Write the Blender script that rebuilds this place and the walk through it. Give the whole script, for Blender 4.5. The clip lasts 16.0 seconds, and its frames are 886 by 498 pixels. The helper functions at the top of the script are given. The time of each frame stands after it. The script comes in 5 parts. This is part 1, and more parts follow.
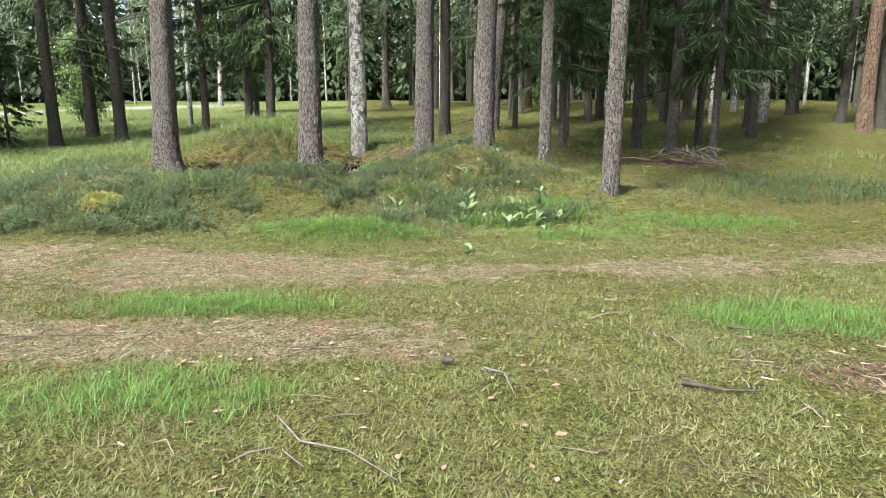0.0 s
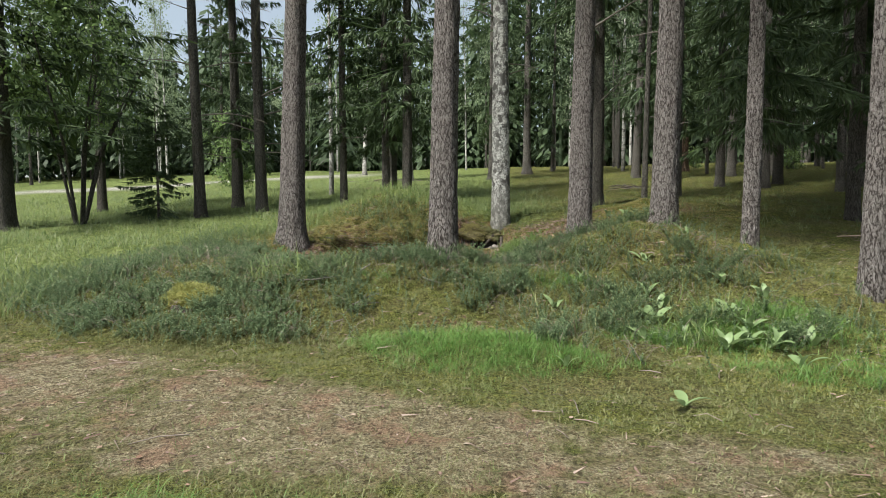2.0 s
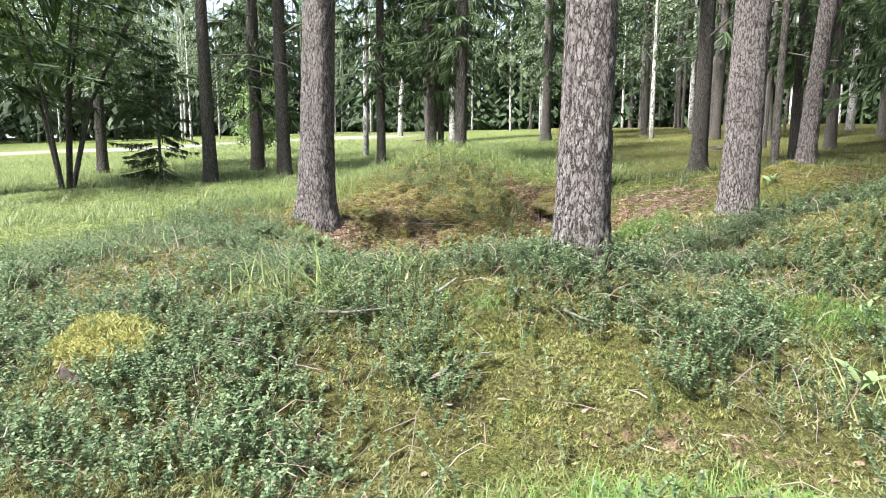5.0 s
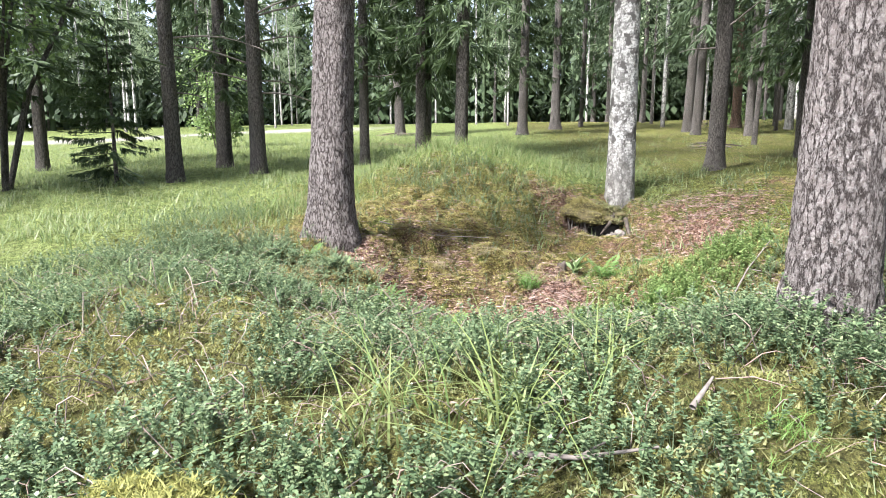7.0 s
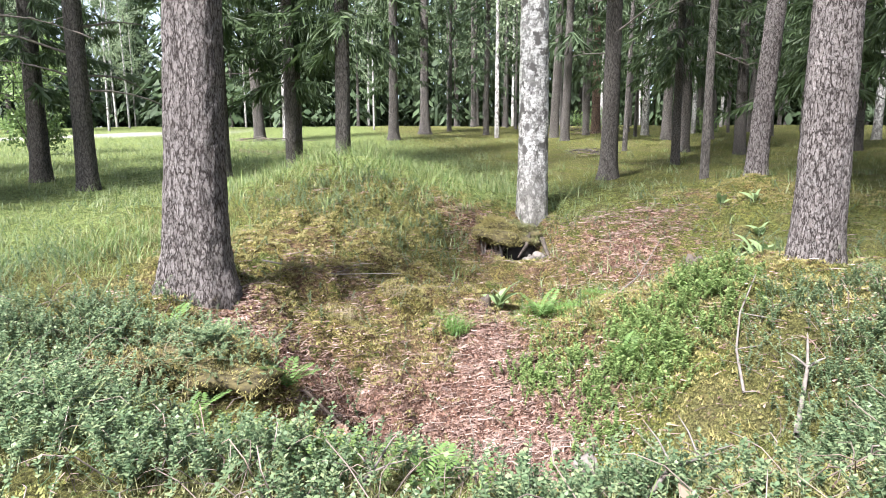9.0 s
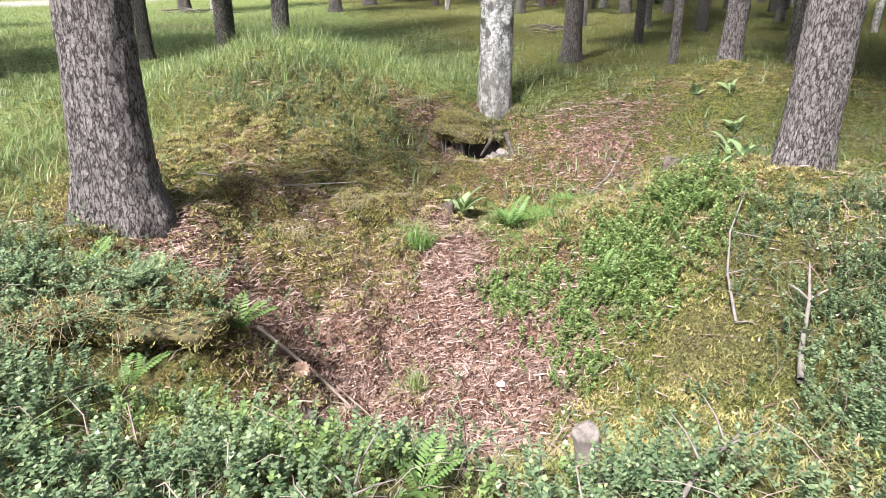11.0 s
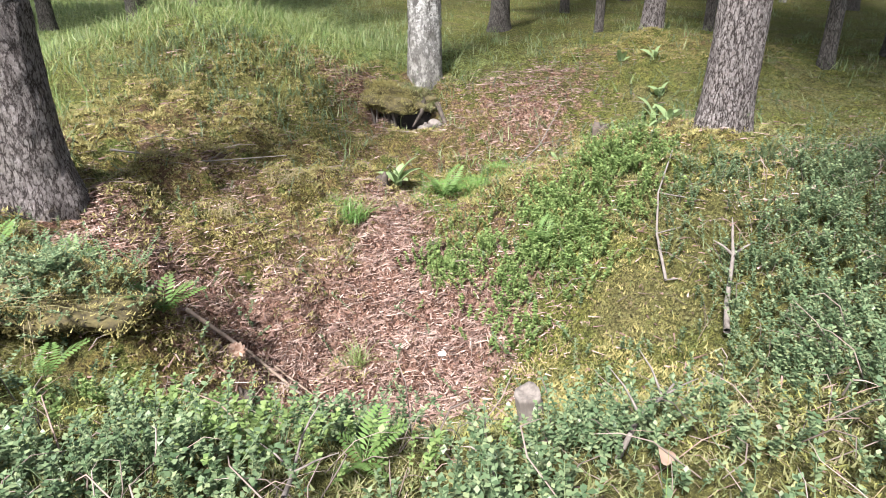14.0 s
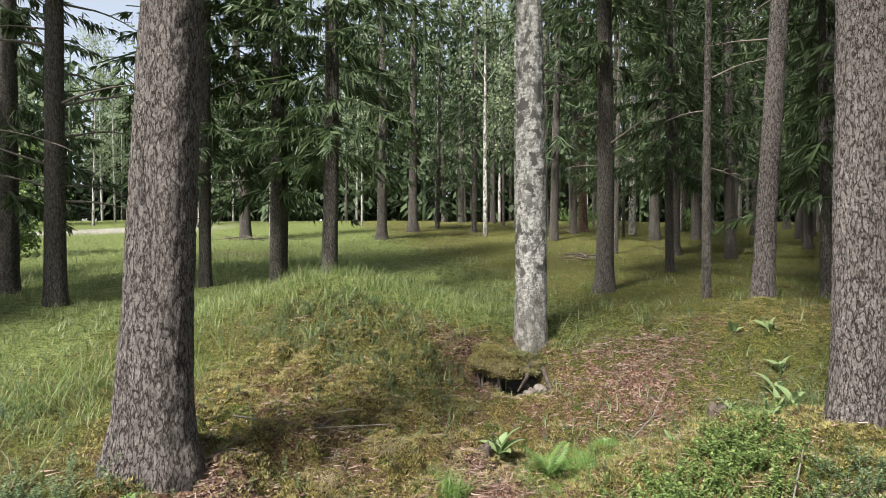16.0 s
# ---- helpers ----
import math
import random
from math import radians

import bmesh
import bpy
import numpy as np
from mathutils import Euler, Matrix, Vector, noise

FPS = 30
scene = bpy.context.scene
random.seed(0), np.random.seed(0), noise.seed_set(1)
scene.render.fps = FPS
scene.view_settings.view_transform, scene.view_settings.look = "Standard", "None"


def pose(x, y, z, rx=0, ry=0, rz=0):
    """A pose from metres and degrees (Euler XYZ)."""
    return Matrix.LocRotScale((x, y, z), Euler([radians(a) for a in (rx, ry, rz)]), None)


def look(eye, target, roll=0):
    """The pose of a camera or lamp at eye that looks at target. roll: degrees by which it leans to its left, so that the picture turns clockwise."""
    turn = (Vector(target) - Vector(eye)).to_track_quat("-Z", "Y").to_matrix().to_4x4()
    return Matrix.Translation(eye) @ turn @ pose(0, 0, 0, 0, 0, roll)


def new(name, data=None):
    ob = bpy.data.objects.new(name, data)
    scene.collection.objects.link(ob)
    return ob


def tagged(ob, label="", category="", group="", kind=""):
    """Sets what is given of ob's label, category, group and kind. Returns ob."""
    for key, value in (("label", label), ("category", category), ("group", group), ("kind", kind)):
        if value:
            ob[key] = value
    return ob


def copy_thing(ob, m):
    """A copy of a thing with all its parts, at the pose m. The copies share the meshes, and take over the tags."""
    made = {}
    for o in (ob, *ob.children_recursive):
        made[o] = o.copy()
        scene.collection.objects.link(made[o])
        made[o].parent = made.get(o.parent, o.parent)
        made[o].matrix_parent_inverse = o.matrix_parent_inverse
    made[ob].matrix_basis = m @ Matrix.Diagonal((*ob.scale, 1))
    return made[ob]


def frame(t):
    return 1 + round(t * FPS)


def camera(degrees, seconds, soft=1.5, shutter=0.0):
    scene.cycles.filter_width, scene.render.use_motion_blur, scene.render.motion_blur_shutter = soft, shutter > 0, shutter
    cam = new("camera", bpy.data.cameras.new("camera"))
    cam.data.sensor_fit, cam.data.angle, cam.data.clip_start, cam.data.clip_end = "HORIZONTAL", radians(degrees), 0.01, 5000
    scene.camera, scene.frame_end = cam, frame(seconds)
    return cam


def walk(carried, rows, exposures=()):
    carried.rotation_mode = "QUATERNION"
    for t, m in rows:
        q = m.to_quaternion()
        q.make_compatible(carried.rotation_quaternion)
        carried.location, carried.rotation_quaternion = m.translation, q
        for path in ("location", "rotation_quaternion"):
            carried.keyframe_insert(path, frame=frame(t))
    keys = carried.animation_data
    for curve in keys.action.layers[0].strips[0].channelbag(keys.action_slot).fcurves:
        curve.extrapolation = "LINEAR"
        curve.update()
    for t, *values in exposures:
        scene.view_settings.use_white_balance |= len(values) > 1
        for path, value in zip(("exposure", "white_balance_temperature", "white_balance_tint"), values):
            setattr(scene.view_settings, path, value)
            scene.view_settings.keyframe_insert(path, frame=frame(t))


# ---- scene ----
cam = camera(72.6, 16.0, soft=0.7)
PATH = [
    (0, (0.064, 0.111, 1.074), (0.04, 2.079, 0.722), -0.1),
    (0.5, (0.01, 0.61, 1.083), (-0.204, 2.584, 0.841), -0.2),
    (1, (-0.04, 1.096, 1.142), (-0.355, 3.063, 0.969), -0.3),
    (1.5, (-0.189, 1.582, 1.148), (-0.598, 3.534, 0.996), -0.2),
    (2, (-0.3, 2.03, 1.208), (-0.768, 3.97, 1.069), -0.3),
    (2.5, (-0.454, 2.444, 1.191), (-0.988, 4.367, 1.065), -0.2),
    (3, (-0.654, 2.856, 1.194), (-1.233, 4.765, 1.047), -0.1),
    (5.5, (-1.895, 5.112, 1.194), (-2.443, 7.017, 0.928), 0.5),
    (6, (-2.21, 5.379, 1.21), (-2.717, 7.295, 0.943), 0.4),
    (6.5, (-2.568, 5.533, 1.262), (-3.032, 7.459, 0.982), 0.4),
    (7, (-2.897, 5.719, 1.323), (-3.298, 7.658, 1.044), 0.2),
    (7.5, (-3.222, 6.03, 1.347), (-3.551, 7.981, 1.054), 0.3),
    (8, (-3.462, 6.369, 1.369), (-3.744, 8.328, 1.075), 0.2),
    (8.5, (-3.469, 6.741, 1.395), (-3.572, 8.721, 1.134), -0.3),
    (9, (-3.554, 7.033, 1.474), (-3.502, 9.014, 1.204), -0.3),
    (11.5, (-3.642, 7.591, 1.646), (-3.432, 9.434, 0.899), -0.1),
    (12, (-3.608, 7.589, 1.646), (-3.404, 9.411, 0.846), -0.1),
    (12.5, (-3.584, 7.59, 1.627), (-3.282, 9.37, 0.768), -0.3),
    (13, (-3.596, 7.596, 1.576), (-3.196, 9.346, 0.695), -0.1),
    (13.5, (-3.62, 7.592, 1.563), (-3.211, 9.354, 0.711), -0.3),
    (14, (-3.634, 7.609, 1.596), (-3.222, 9.42, 0.856), -0.3),
    (14.5, (-3.684, 7.623, 1.7), (-3.308, 9.489, 1.086), -0.4),
    (15, (-3.73, 7.611, 1.738), (-3.555, 9.579, 1.432), -0.2),
    (15.5, (-3.658, 7.601, 1.827), (-3.577, 9.594, 1.684), -0.3),
    (16, (-3.617, 7.591, 1.899), (-3.518, 9.588, 1.919), -0.1),
]
EXPOSURES = [(0, 1.40, 6500, 4), (1.0, 0.85, 6500, 4), (1.5, 0.76, 6500, 4), (3.2, 0.84, 6450, 5), (5.3, 1.90, 6250, 11), (9.0, 1.90, 6100, 14), (12.0, 1.62, 6250, 14), (12.5, 1.64, 6250, 14), (14.5, 1.66, 6300, 13), (15.0, 1.76, 6450, 11), (15.5, 1.38, 6550, 10), (16, 1.08, 6650, 10)]
walk(cam, [(t, look(eye, target, roll)) for t, eye, target, roll in PATH], EXPOSURES)

# ---------------------------------------------------------------- world and sun
SUN_ELEV, SUN_AZ = 50.0, 143.0          # azimuth: degrees to the left of +y from which the sun comes
world = bpy.data.worlds.new("world")
scene.world = world
world.use_nodes = True
wn = world.node_tree
sky = wn.nodes.new("ShaderNodeTexSky")
sky.sky_type, sky.sun_disc = "NISHITA", False
sky.sun_elevation, sky.sun_rotation = radians(SUN_ELEV), radians(-SUN_AZ)
sky.air_density, sky.dust_density = 1.0, 2.5
haze = wn.nodes.new("ShaderNodeMix")
haze.data_type = "RGBA"
haze.inputs[0].default_value = 0.35
haze.inputs[7].default_value = (6.6, 6.8, 7.0, 1)
wn.links.new(sky.outputs[0], haze.inputs[6])
wn.links.new(haze.outputs[2], wn.nodes["Background"].inputs[0])
wn.nodes["Background"].inputs[1].default_value = 0.09
sun_data = bpy.data.lights.new("sun", "SUN")
sun_data.energy, sun_data.angle, sun_data.color = 5.6, radians(10.0), (1.0, 0.965, 0.91)
sun = new("sun", sun_data)
sun_way = Vector((-math.sin(radians(SUN_AZ)) * math.cos(radians(SUN_ELEV)), math.cos(radians(SUN_AZ)) * math.cos(radians(SUN_ELEV)), math.sin(radians(SUN_ELEV))))
sun.matrix_world = look(sun_way * 60, (0, 0, 0))


# ---------------------------------------------------------------- materials
def mat_nodes(name):
    m = bpy.data.materials.new(name)
    m.use_nodes = True
    t = m.node_tree
    return m, t, t.nodes["Principled BSDF"]


def link(t, a, b):
    t.links.new(a, b)


def coords(t, scale=(1, 1, 1), kind="Object"):
    tc = t.nodes.new("ShaderNodeTexCoord")
    mp = t.nodes.new("ShaderNodeMapping")
    mp.inputs["Scale"].default_value = scale
    link(t, tc.outputs[kind], mp.inputs[0])
    return mp.outputs[0]


def noise_tex(t, vec, scale, detail=5.0, rough=0.6):
    n = t.nodes.new("ShaderNodeTexNoise")
    n.inputs["Scale"].default_value, n.inputs["Detail"].default_value, n.inputs["Roughness"].default_value = scale, detail, rough
    link(t, vec, n.inputs["Vector"])
    return n.outputs[0]


def voronoi(t, vec, scale, feature="F1"):
    n = t.nodes.new("ShaderNodeTexVoronoi")
    n.feature = feature
    n.inputs["Scale"].default_value = scale
    link(t, vec, n.inputs["Vector"])
    return n.outputs[0]


def cells(t, vec, scale, smooth_warp=0.02, warp_scale=30.0):
    """A chance value for each of many small uneven flakes."""
    w = t.nodes.new("ShaderNodeTexNoise")
    w.inputs["Scale"].default_value = warp_scale
    link(t, vec, w.inputs["Vector"])
    sc = t.nodes.new("ShaderNodeVectorMath")
    sc.operation = "SCALE"
    sc.inputs["Scale"].default_value = smooth_warp
    link(t, w.outputs["Color"], sc.inputs[0])
    ad = t.nodes.new("ShaderNodeVectorMath")
    link(t, vec, ad.inputs[0])
    link(t, sc.outputs[0], ad.inputs[1])
    n = t.nodes.new("ShaderNodeTexVoronoi")
    n.inputs["Scale"].default_value = scale
    link(t, ad.outputs[0], n.inputs["Vector"])
    sep = t.nodes.new("ShaderNodeSeparateColor")
    link(t, n.outputs["Color"], sep.inputs[0])
    return sep.outputs[0], n.outputs["Distance"]


def ramp(t, fac, stops):
    r = t.nodes.new("ShaderNodeValToRGB")
    while len(r.color_ramp.elements) < len(stops):
        r.color_ramp.elements.new(0.5)
    for e, (p, c) in zip(r.color_ramp.elements, stops):
        e.position, e.color = p, (*c, 1) if len(c) == 3 else c
    link(t, fac, r.inputs[0])
    return r.outputs[0]


def mix(t, fac, a, b, blend="MIX"):
    n = t.nodes.new("ShaderNodeMix")
    n.data_type, n.blend_type = "RGBA", blend
    for sock, v in ((n.inputs[0], fac), (n.inputs[6], a), (n.inputs[7], b)):
        if isinstance(v, (int, float)):
            sock.default_value = v
        elif isinstance(v, tuple):
            sock.default_value = (*v, 1)
        else:
            link(t, v, sock)
    return n.outputs[2]


def calc(t, op, a, b=0.0, clamp=False):
    n = t.nodes.new("ShaderNodeMath")
    n.operation, n.use_clamp = op, clamp
    for sock, v in ((n.inputs[0], a), (n.inputs[1], b)):
        if isinstance(v, (int, float)):
            sock.default_value = v
        else:
            link(t, v, sock)
    return n.outputs[0]


def attr(t, name):
    n = t.nodes.new("ShaderNodeAttribute")
    n.attribute_name = name
    return n.outputs["Fac"]


def bump(t, p, height, strength, dist):
    b = t.nodes.new("ShaderNodeBump")
    b.inputs["Strength"].default_value, b.inputs["Distance"].default_value = strength, dist
    link(t, height, b.inputs["Height"])
    link(t, b.outputs[0], p.inputs["Normal"])


def leaf_material(name, colours, rough=0.5, through_light=0.35, per="island", spec=0.4):
    """Leaves: colour varies from piece to piece, and some light comes through."""
    m, t, p = mat_nodes(name)
    if per == "island":
        rnd = t.nodes.new("ShaderNodeNewGeometry").outputs["Random Per Island"]
    else:
        rnd = t.nodes.new("ShaderNodeObjectInfo").outputs["Random"]
    mute = 0.17
    colours = [tuple(v * (1 - mute) + mute * (0.3 * c0[0] + 0.6 * c0[1] + 0.1 * c0[2]) for v in c0) for c0 in colours]
    n = len(colours) - 1
    c = ramp(t, rnd, [(k / n, col) for k, col in enumerate(colours)])
    big = noise_tex(t, coords(t), 0.8, 3)
    c = mix(t, calc(t, "MULTIPLY", big, 0.40), c, tuple(v * 0.55 for v in colours[0]))
    link(t, c, p.inputs["Base Color"])
    p.inputs["Roughness"].default_value = rough
    p.inputs["Specular IOR Level"].default_value = spec
    tr = t.nodes.new("ShaderNodeBsdfTranslucent")
    link(t, c, tr.inputs[0])
    ms = t.nodes.new("ShaderNodeMixShader")
    ms.inputs[0].default_value = through_light
    link(t, p.outputs[0], ms.inputs[1])
    link(t, tr.outputs[0], ms.inputs[2])
    link(t, ms.outputs[0], t.nodes["Material Output"].inputs[0])
    return m


def bark_material(name, deep, mid, high, lichen, plate=22.0):
    """Scaly conifer bark: small uneven plates with dark fissures and pale flakes."""
    m, t, p = mat_nodes(name)
    vec = coords(t, (1, 1, 0.62))
    shade, _mid = cells(t, vec, plate, 0.05, 16)
    small, _mid = cells(t, coords(t, (1, 1, 0.8)), plate * 2.6, 0.02, 60)
    breaks = noise_tex(t, coords(t, (1, 1, 0.5)), 34, 7, 0.78)
    long_vec = t.nodes.new("ShaderNodeVectorMath")
    drift = t.nodes.new("ShaderNodeTexNoise")
    drift.inputs["Scale"].default_value, drift.inputs["Detail"].default_value, drift.inputs["Roughness"].default_value = 20, 8, 0.72
    lv = coords(t, (1, 1, 0.30))
    link(t, lv, drift.inputs["Vector"])
    shift = t.nodes.new("ShaderNodeVectorMath")
    shift.operation = "SCALE"
    shift.inputs["Scale"].default_value = 0.085
    link(t, drift.outputs["Color"], shift.inputs[0])
    link(t, lv, long_vec.inputs[0])
    link(t, shift.outputs[0], long_vec.inputs[1])
    seam = voronoi(t, long_vec.outputs[0], plate * 0.8, "DISTANCE_TO_EDGE")
    fissure = calc(t, "MAXIMUM", ramp(t, seam, [(0.03, (0.0, 0.0, 0.0)), (0.15, (1, 1, 1))]), ramp(t, breaks, [(0.50, (0, 0, 0)), (0.58, (1, 1, 1))]))
    fissure = calc(t, "MULTIPLY", fissure, ramp(t, noise_tex(t, coords(t, (1, 1, 0.45)), 75, 4, 0.7), [(0.36, (0.25, 0.25, 0.25)), (0.46, (1, 1, 1))]))
    flake = noise_tex(t, coords(t), 130, 5, 0.75)
    c = mix(t, shade, mid, high)
    c = mix(t, ramp(t, small, [(0.72, (0, 0, 0)), (0.80, (0.6, 0.6, 0.6))]), c, lichen)
    c = mix(t, ramp(t, flake, [(0.54, (0, 0, 0)), (0.62, (0.8, 0.8, 0.8))]), c, lichen)
    c = mix(t, ramp(t, noise_tex(t, coords(t), 1.7, 3), [(0.35, (0, 0, 0)), (0.7, (0.5, 0.5, 0.5))]), c, mid)
    c = mix(t, ramp(t, noise_tex(t, coords(t, (1, 1, 0.35)), 3.1, 3), [(0.58, (0, 0, 0)), (0.70, (0.45, 0.45, 0.45))]), c, tuple(v * 1.2 + 0.02 * (k == 1) for k, v in enumerate(mid)))
    c = mix(t, fissure, deep, c)
    link(t, c, p.inputs["Base Color"])
    p.inputs["Roughness"].default_value = 0.9
    p.inputs["Specular IOR Level"].default_value = 0.25
    hgt = calc(t, "ADD", calc(t, "ADD", calc(t, "MULTIPLY", fissure, 1.1), calc(t, "MULTIPLY", shade, 0.5)), calc(t, "ADD", flake, calc(t, "MULTIPLY", small, 0.35)))
    bump(t, p, hgt, 1.0, 0.03)
    return m


def birch_material():
    m, t, p = mat_nodes("birch_bark")
    vec = coords(t, (1, 1, 0.55))
    patch = noise_tex(t, vec, 15, 8, 0.78)
    grey = noise_tex(t, coords(t, (1, 1, 2.5)), 16, 4)
    c = mix(t, ramp(t, grey, [(0.42, (0, 0, 0)), (0.62, (1, 1, 1))]), (0.52, 0.51, 0.485), (0.25, 0.243, 0.23))
    dark = ramp(t, patch, [(0.49, (0, 0, 0)), (0.53, (1, 1, 1))])
    big = noise_tex(t, coords(t, (1, 1, 0.8)), 6.5, 4, 0.6)
    dark = calc(t, "MAXIMUM", calc(t, "MULTIPLY", dark, 0.75), ramp(t, big, [(0.53, (0, 0, 0)), (0.57, (1, 1, 1))]))
    c = mix(t, dark, c, (0.075, 0.07, 0.064))
    low = t.nodes.new("ShaderNodeSeparateXYZ")
    link(t, coords(t), low.inputs[0])
    rise = ramp(t, calc(t, "ADD", calc(t, "MULTIPLY", low.outputs[2], 0.7), calc(t, "MULTIPLY", patch, 0.5)), [(0.3, (1, 1, 1)), (1.0, (0, 0, 0))])
    c = mix(t, rise, c, mix(t, ramp(t, patch, [(0.42, (0, 0, 0)), (0.52, (1, 1, 1))]), (0.26, 0.25, 0.225), (0.09, 0.083, 0.072)))
    link(t, c, p.inputs["Base Color"])
    p.inputs["Roughness"].default_value = 0.7
    bump(t, p, calc(t, "ADD", patch, grey), 0.8, 0.012)
    return m


def plain_wood(name, a, b, scale=30.0, rough=0.85):
    m, t, p = mat_nodes(name)
    n = noise_tex(t, coords(t, (1, 1, 0.2)), scale, 5)
    link(t, mix(t, ramp(t, n, [(0.3, (0, 0, 0)), (0.7, (1, 1, 1))]), a, b), p.inputs["Base Color"])
    p.inputs["Roughness"].default_value = rough
    bump(t, p, n, 0.6, 0.01)
    return m


def ground_material():
    """Forest soil: moss, needle litter, bare path and meadow, mixed by where they lie in the plan."""
    m, t, p = mat_nodes("forest_ground")
    v = coords(t)
    n1, n2, n3 = noise_tex(t, v, 1.6, 5), noise_tex(t, v, 9, 6), noise_tex(t, v, 60, 5, 0.7)
    n4 = noise_tex(t, coords(t, (1, 1.7, 1)), 140, 3, 0.7)
    streak = voronoi(t, coords(t, (1, 0.35, 1)), 55)
    moss = mix(t, ramp(t, n2, [(0.43, (0, 0, 0)), (0.57, (1, 1, 1))]), (0.105, 0.135, 0.026), (0.215, 0.225, 0.05))
    moss = mix(t, ramp(t, n1, [(0.45, (0, 0, 0)), (0.62, (1, 1, 1))]), moss, (0.215, 0.185, 0.085))
    moss = mix(t, ramp(t, n3, [(0.40, (0.85, 0.85, 0.85)), (0.52, (0, 0, 0))]), moss, (0.05, 0.05, 0.015))
    grain = noise_tex(t, v, 210, 4, 0.8)
    moss = mix(t, ramp(t, grain, [(0.50, (0, 0, 0)), (0.60, (0.9, 0.9, 0.9))]), moss, (0.285, 0.295, 0.09))
    moss = mix(t, ramp(t, grain, [(0.40, (0.9, 0.9, 0.9)), (0.48, (0, 0, 0))]), moss, (0.055, 0.055, 0.018))
    litter = mix(t, ramp(t, n3, [(0.43, (0, 0, 0)), (0.57, (1, 1, 1))]), (0.115, 0.058, 0.038), (0.30, 0.185, 0.13))
    flakes, _mid = cells(t, coords(t, (1, 0.4, 1)), 48, 0.05, 22)
    litter = mix(t, 0.75, litter, ramp(t, flakes, [(0.0, (0.06, 0.032, 0.023)), (0.3, (0.18, 0.097, 0.070)), (0.7, (0.34, 0.21, 0.16)), (1.0, (0.54, 0.39, 0.31))]))
    litter = mix(t, ramp(t, streak, [(0.1, (0.6, 0.6, 0.6)), (0.35, (0, 0, 0))]), litter, (0.36, 0.25, 0.18))
    path = mix(t, ramp(t, n2, [(0.42, (0, 0, 0)), (0.58, (1, 1, 1))]), (0.29, 0.25, 0.155), (0.44, 0.39, 0.26))
    path = mix(t, ramp(t, n3, [(0.46, (0, 0, 0)), (0.58, (1, 1, 1))]), path, (0.19, 0.145, 0.085))
    path = mix(t, ramp(t, noise_tex(t, v, 2.3, 4), [(0.52, (0, 0, 0)), (0.60, (0.7, 0.7, 0.7))]), path, (0.34, 0.215, 0.15))
    grass = mix(t, ramp(t, n2, [(0.42, (0, 0, 0)), (0.58, (1, 1, 1))]), (0.13, 0.18, 0.052), (0.23, 0.285, 0.095))
    # darker moss for under the shrubs, with their shade put into the colour
    dark = mix(t, n3, (0.075, 0.08, 0.026), (0.18, 0.175, 0.055))

    def zone(base, other, name, lo=0.40, hi=0.62):
        a = attr(t, name)
        f = calc(t, "ADD", a, calc(t, "MULTIPLY", calc(t, "SUBTRACT", n2, 0.5), 1.6))
        f = calc(t, "ADD", f, calc(t, "MULTIPLY", calc(t, "SUBTRACT", n3, 0.5), 1.0))
        f = calc(t, "ADD", f, calc(t, "MULTIPLY", calc(t, "SUBTRACT", n1, 0.5), 0.8))
        return mix(t, ramp(t, f, [(lo, (0, 0, 0)), (hi, (1, 1, 1))]), base, other)
    ochre = mix(t, ramp(t, n2, [(0.42, (0, 0, 0)), (0.58, (1, 1, 1))]), (0.125, 0.115, 0.035), (0.25, 0.22, 0.06))
    ochre = mix(t, ramp(t, n3, [(0.44, (0.9, 0.9, 0.9)), (0.52, (0, 0, 0))]), ochre, (0.085, 0.055, 0.035))
    ochre = mix(t, ramp(t, n1, [(0.55, (0, 0, 0)), (0.62, (0.75, 0.75, 0.75))]), ochre, (0.19, 0.12, 0.075))
    ochre = mix(t, ramp(t, grain, [(0.51, (0, 0, 0)), (0.60, (0.8, 0.8, 0.8))]), ochre, (0.33, 0.27, 0.10))
    dark = mix(t, ramp(t, grain, [(0.52, (0, 0, 0)), (0.60, (0.8, 0.8, 0.8))]), dark, (0.26, 0.25, 0.08))
    grass = mix(t, ramp(t, grain, [(0.52, (0, 0, 0)), (0.60, (0.7, 0.7, 0.7))]), grass, (0.30, 0.33, 0.11))
    mosaic = noise_tex(t, v, 4.2, 5, 0.65)
    ochre = mix(t, ramp(t, mosaic, [(0.54, (0, 0, 0)), (0.60, (0.85, 0.85, 0.85))]), ochre, (0.095, 0.125, 0.03))
    ochre = mix(t, ramp(t, mosaic, [(0.38, (0.85, 0.85, 0.85)), (0.45, (0, 0, 0))]), ochre, (0.16, 0.10, 0.068))
    c = zone(moss, grass, "meadow")
    c = zone(c, ochre, "bank")
    c = zone(c, path, "path", 0.28, 0.80)
    c = zone(c, litter, "litter")
    gravel = mix(t, n3, (0.36, 0.35, 0.31), (0.52, 0.50, 0.45))
    c = mix(t, attr(t, "road"), c, gravel)
    # shade below the shrubs, painted by their mask
    c = zone(c, dark, "shrub")
    fleck, _mid = cells(t, v, 62, 0.03, 30)
    fine_fleck, _mid = cells(t, coords(t, (1, 0.6, 1)), 150, 0.012, 70)
    c = mix(t, 1.0, c, ramp(t, fleck, [(0.0, (0.38, 0.38, 0.38)), (0.5, (0.8, 0.8, 0.8)), (1.0, (1, 1, 1))]), "MULTIPLY")
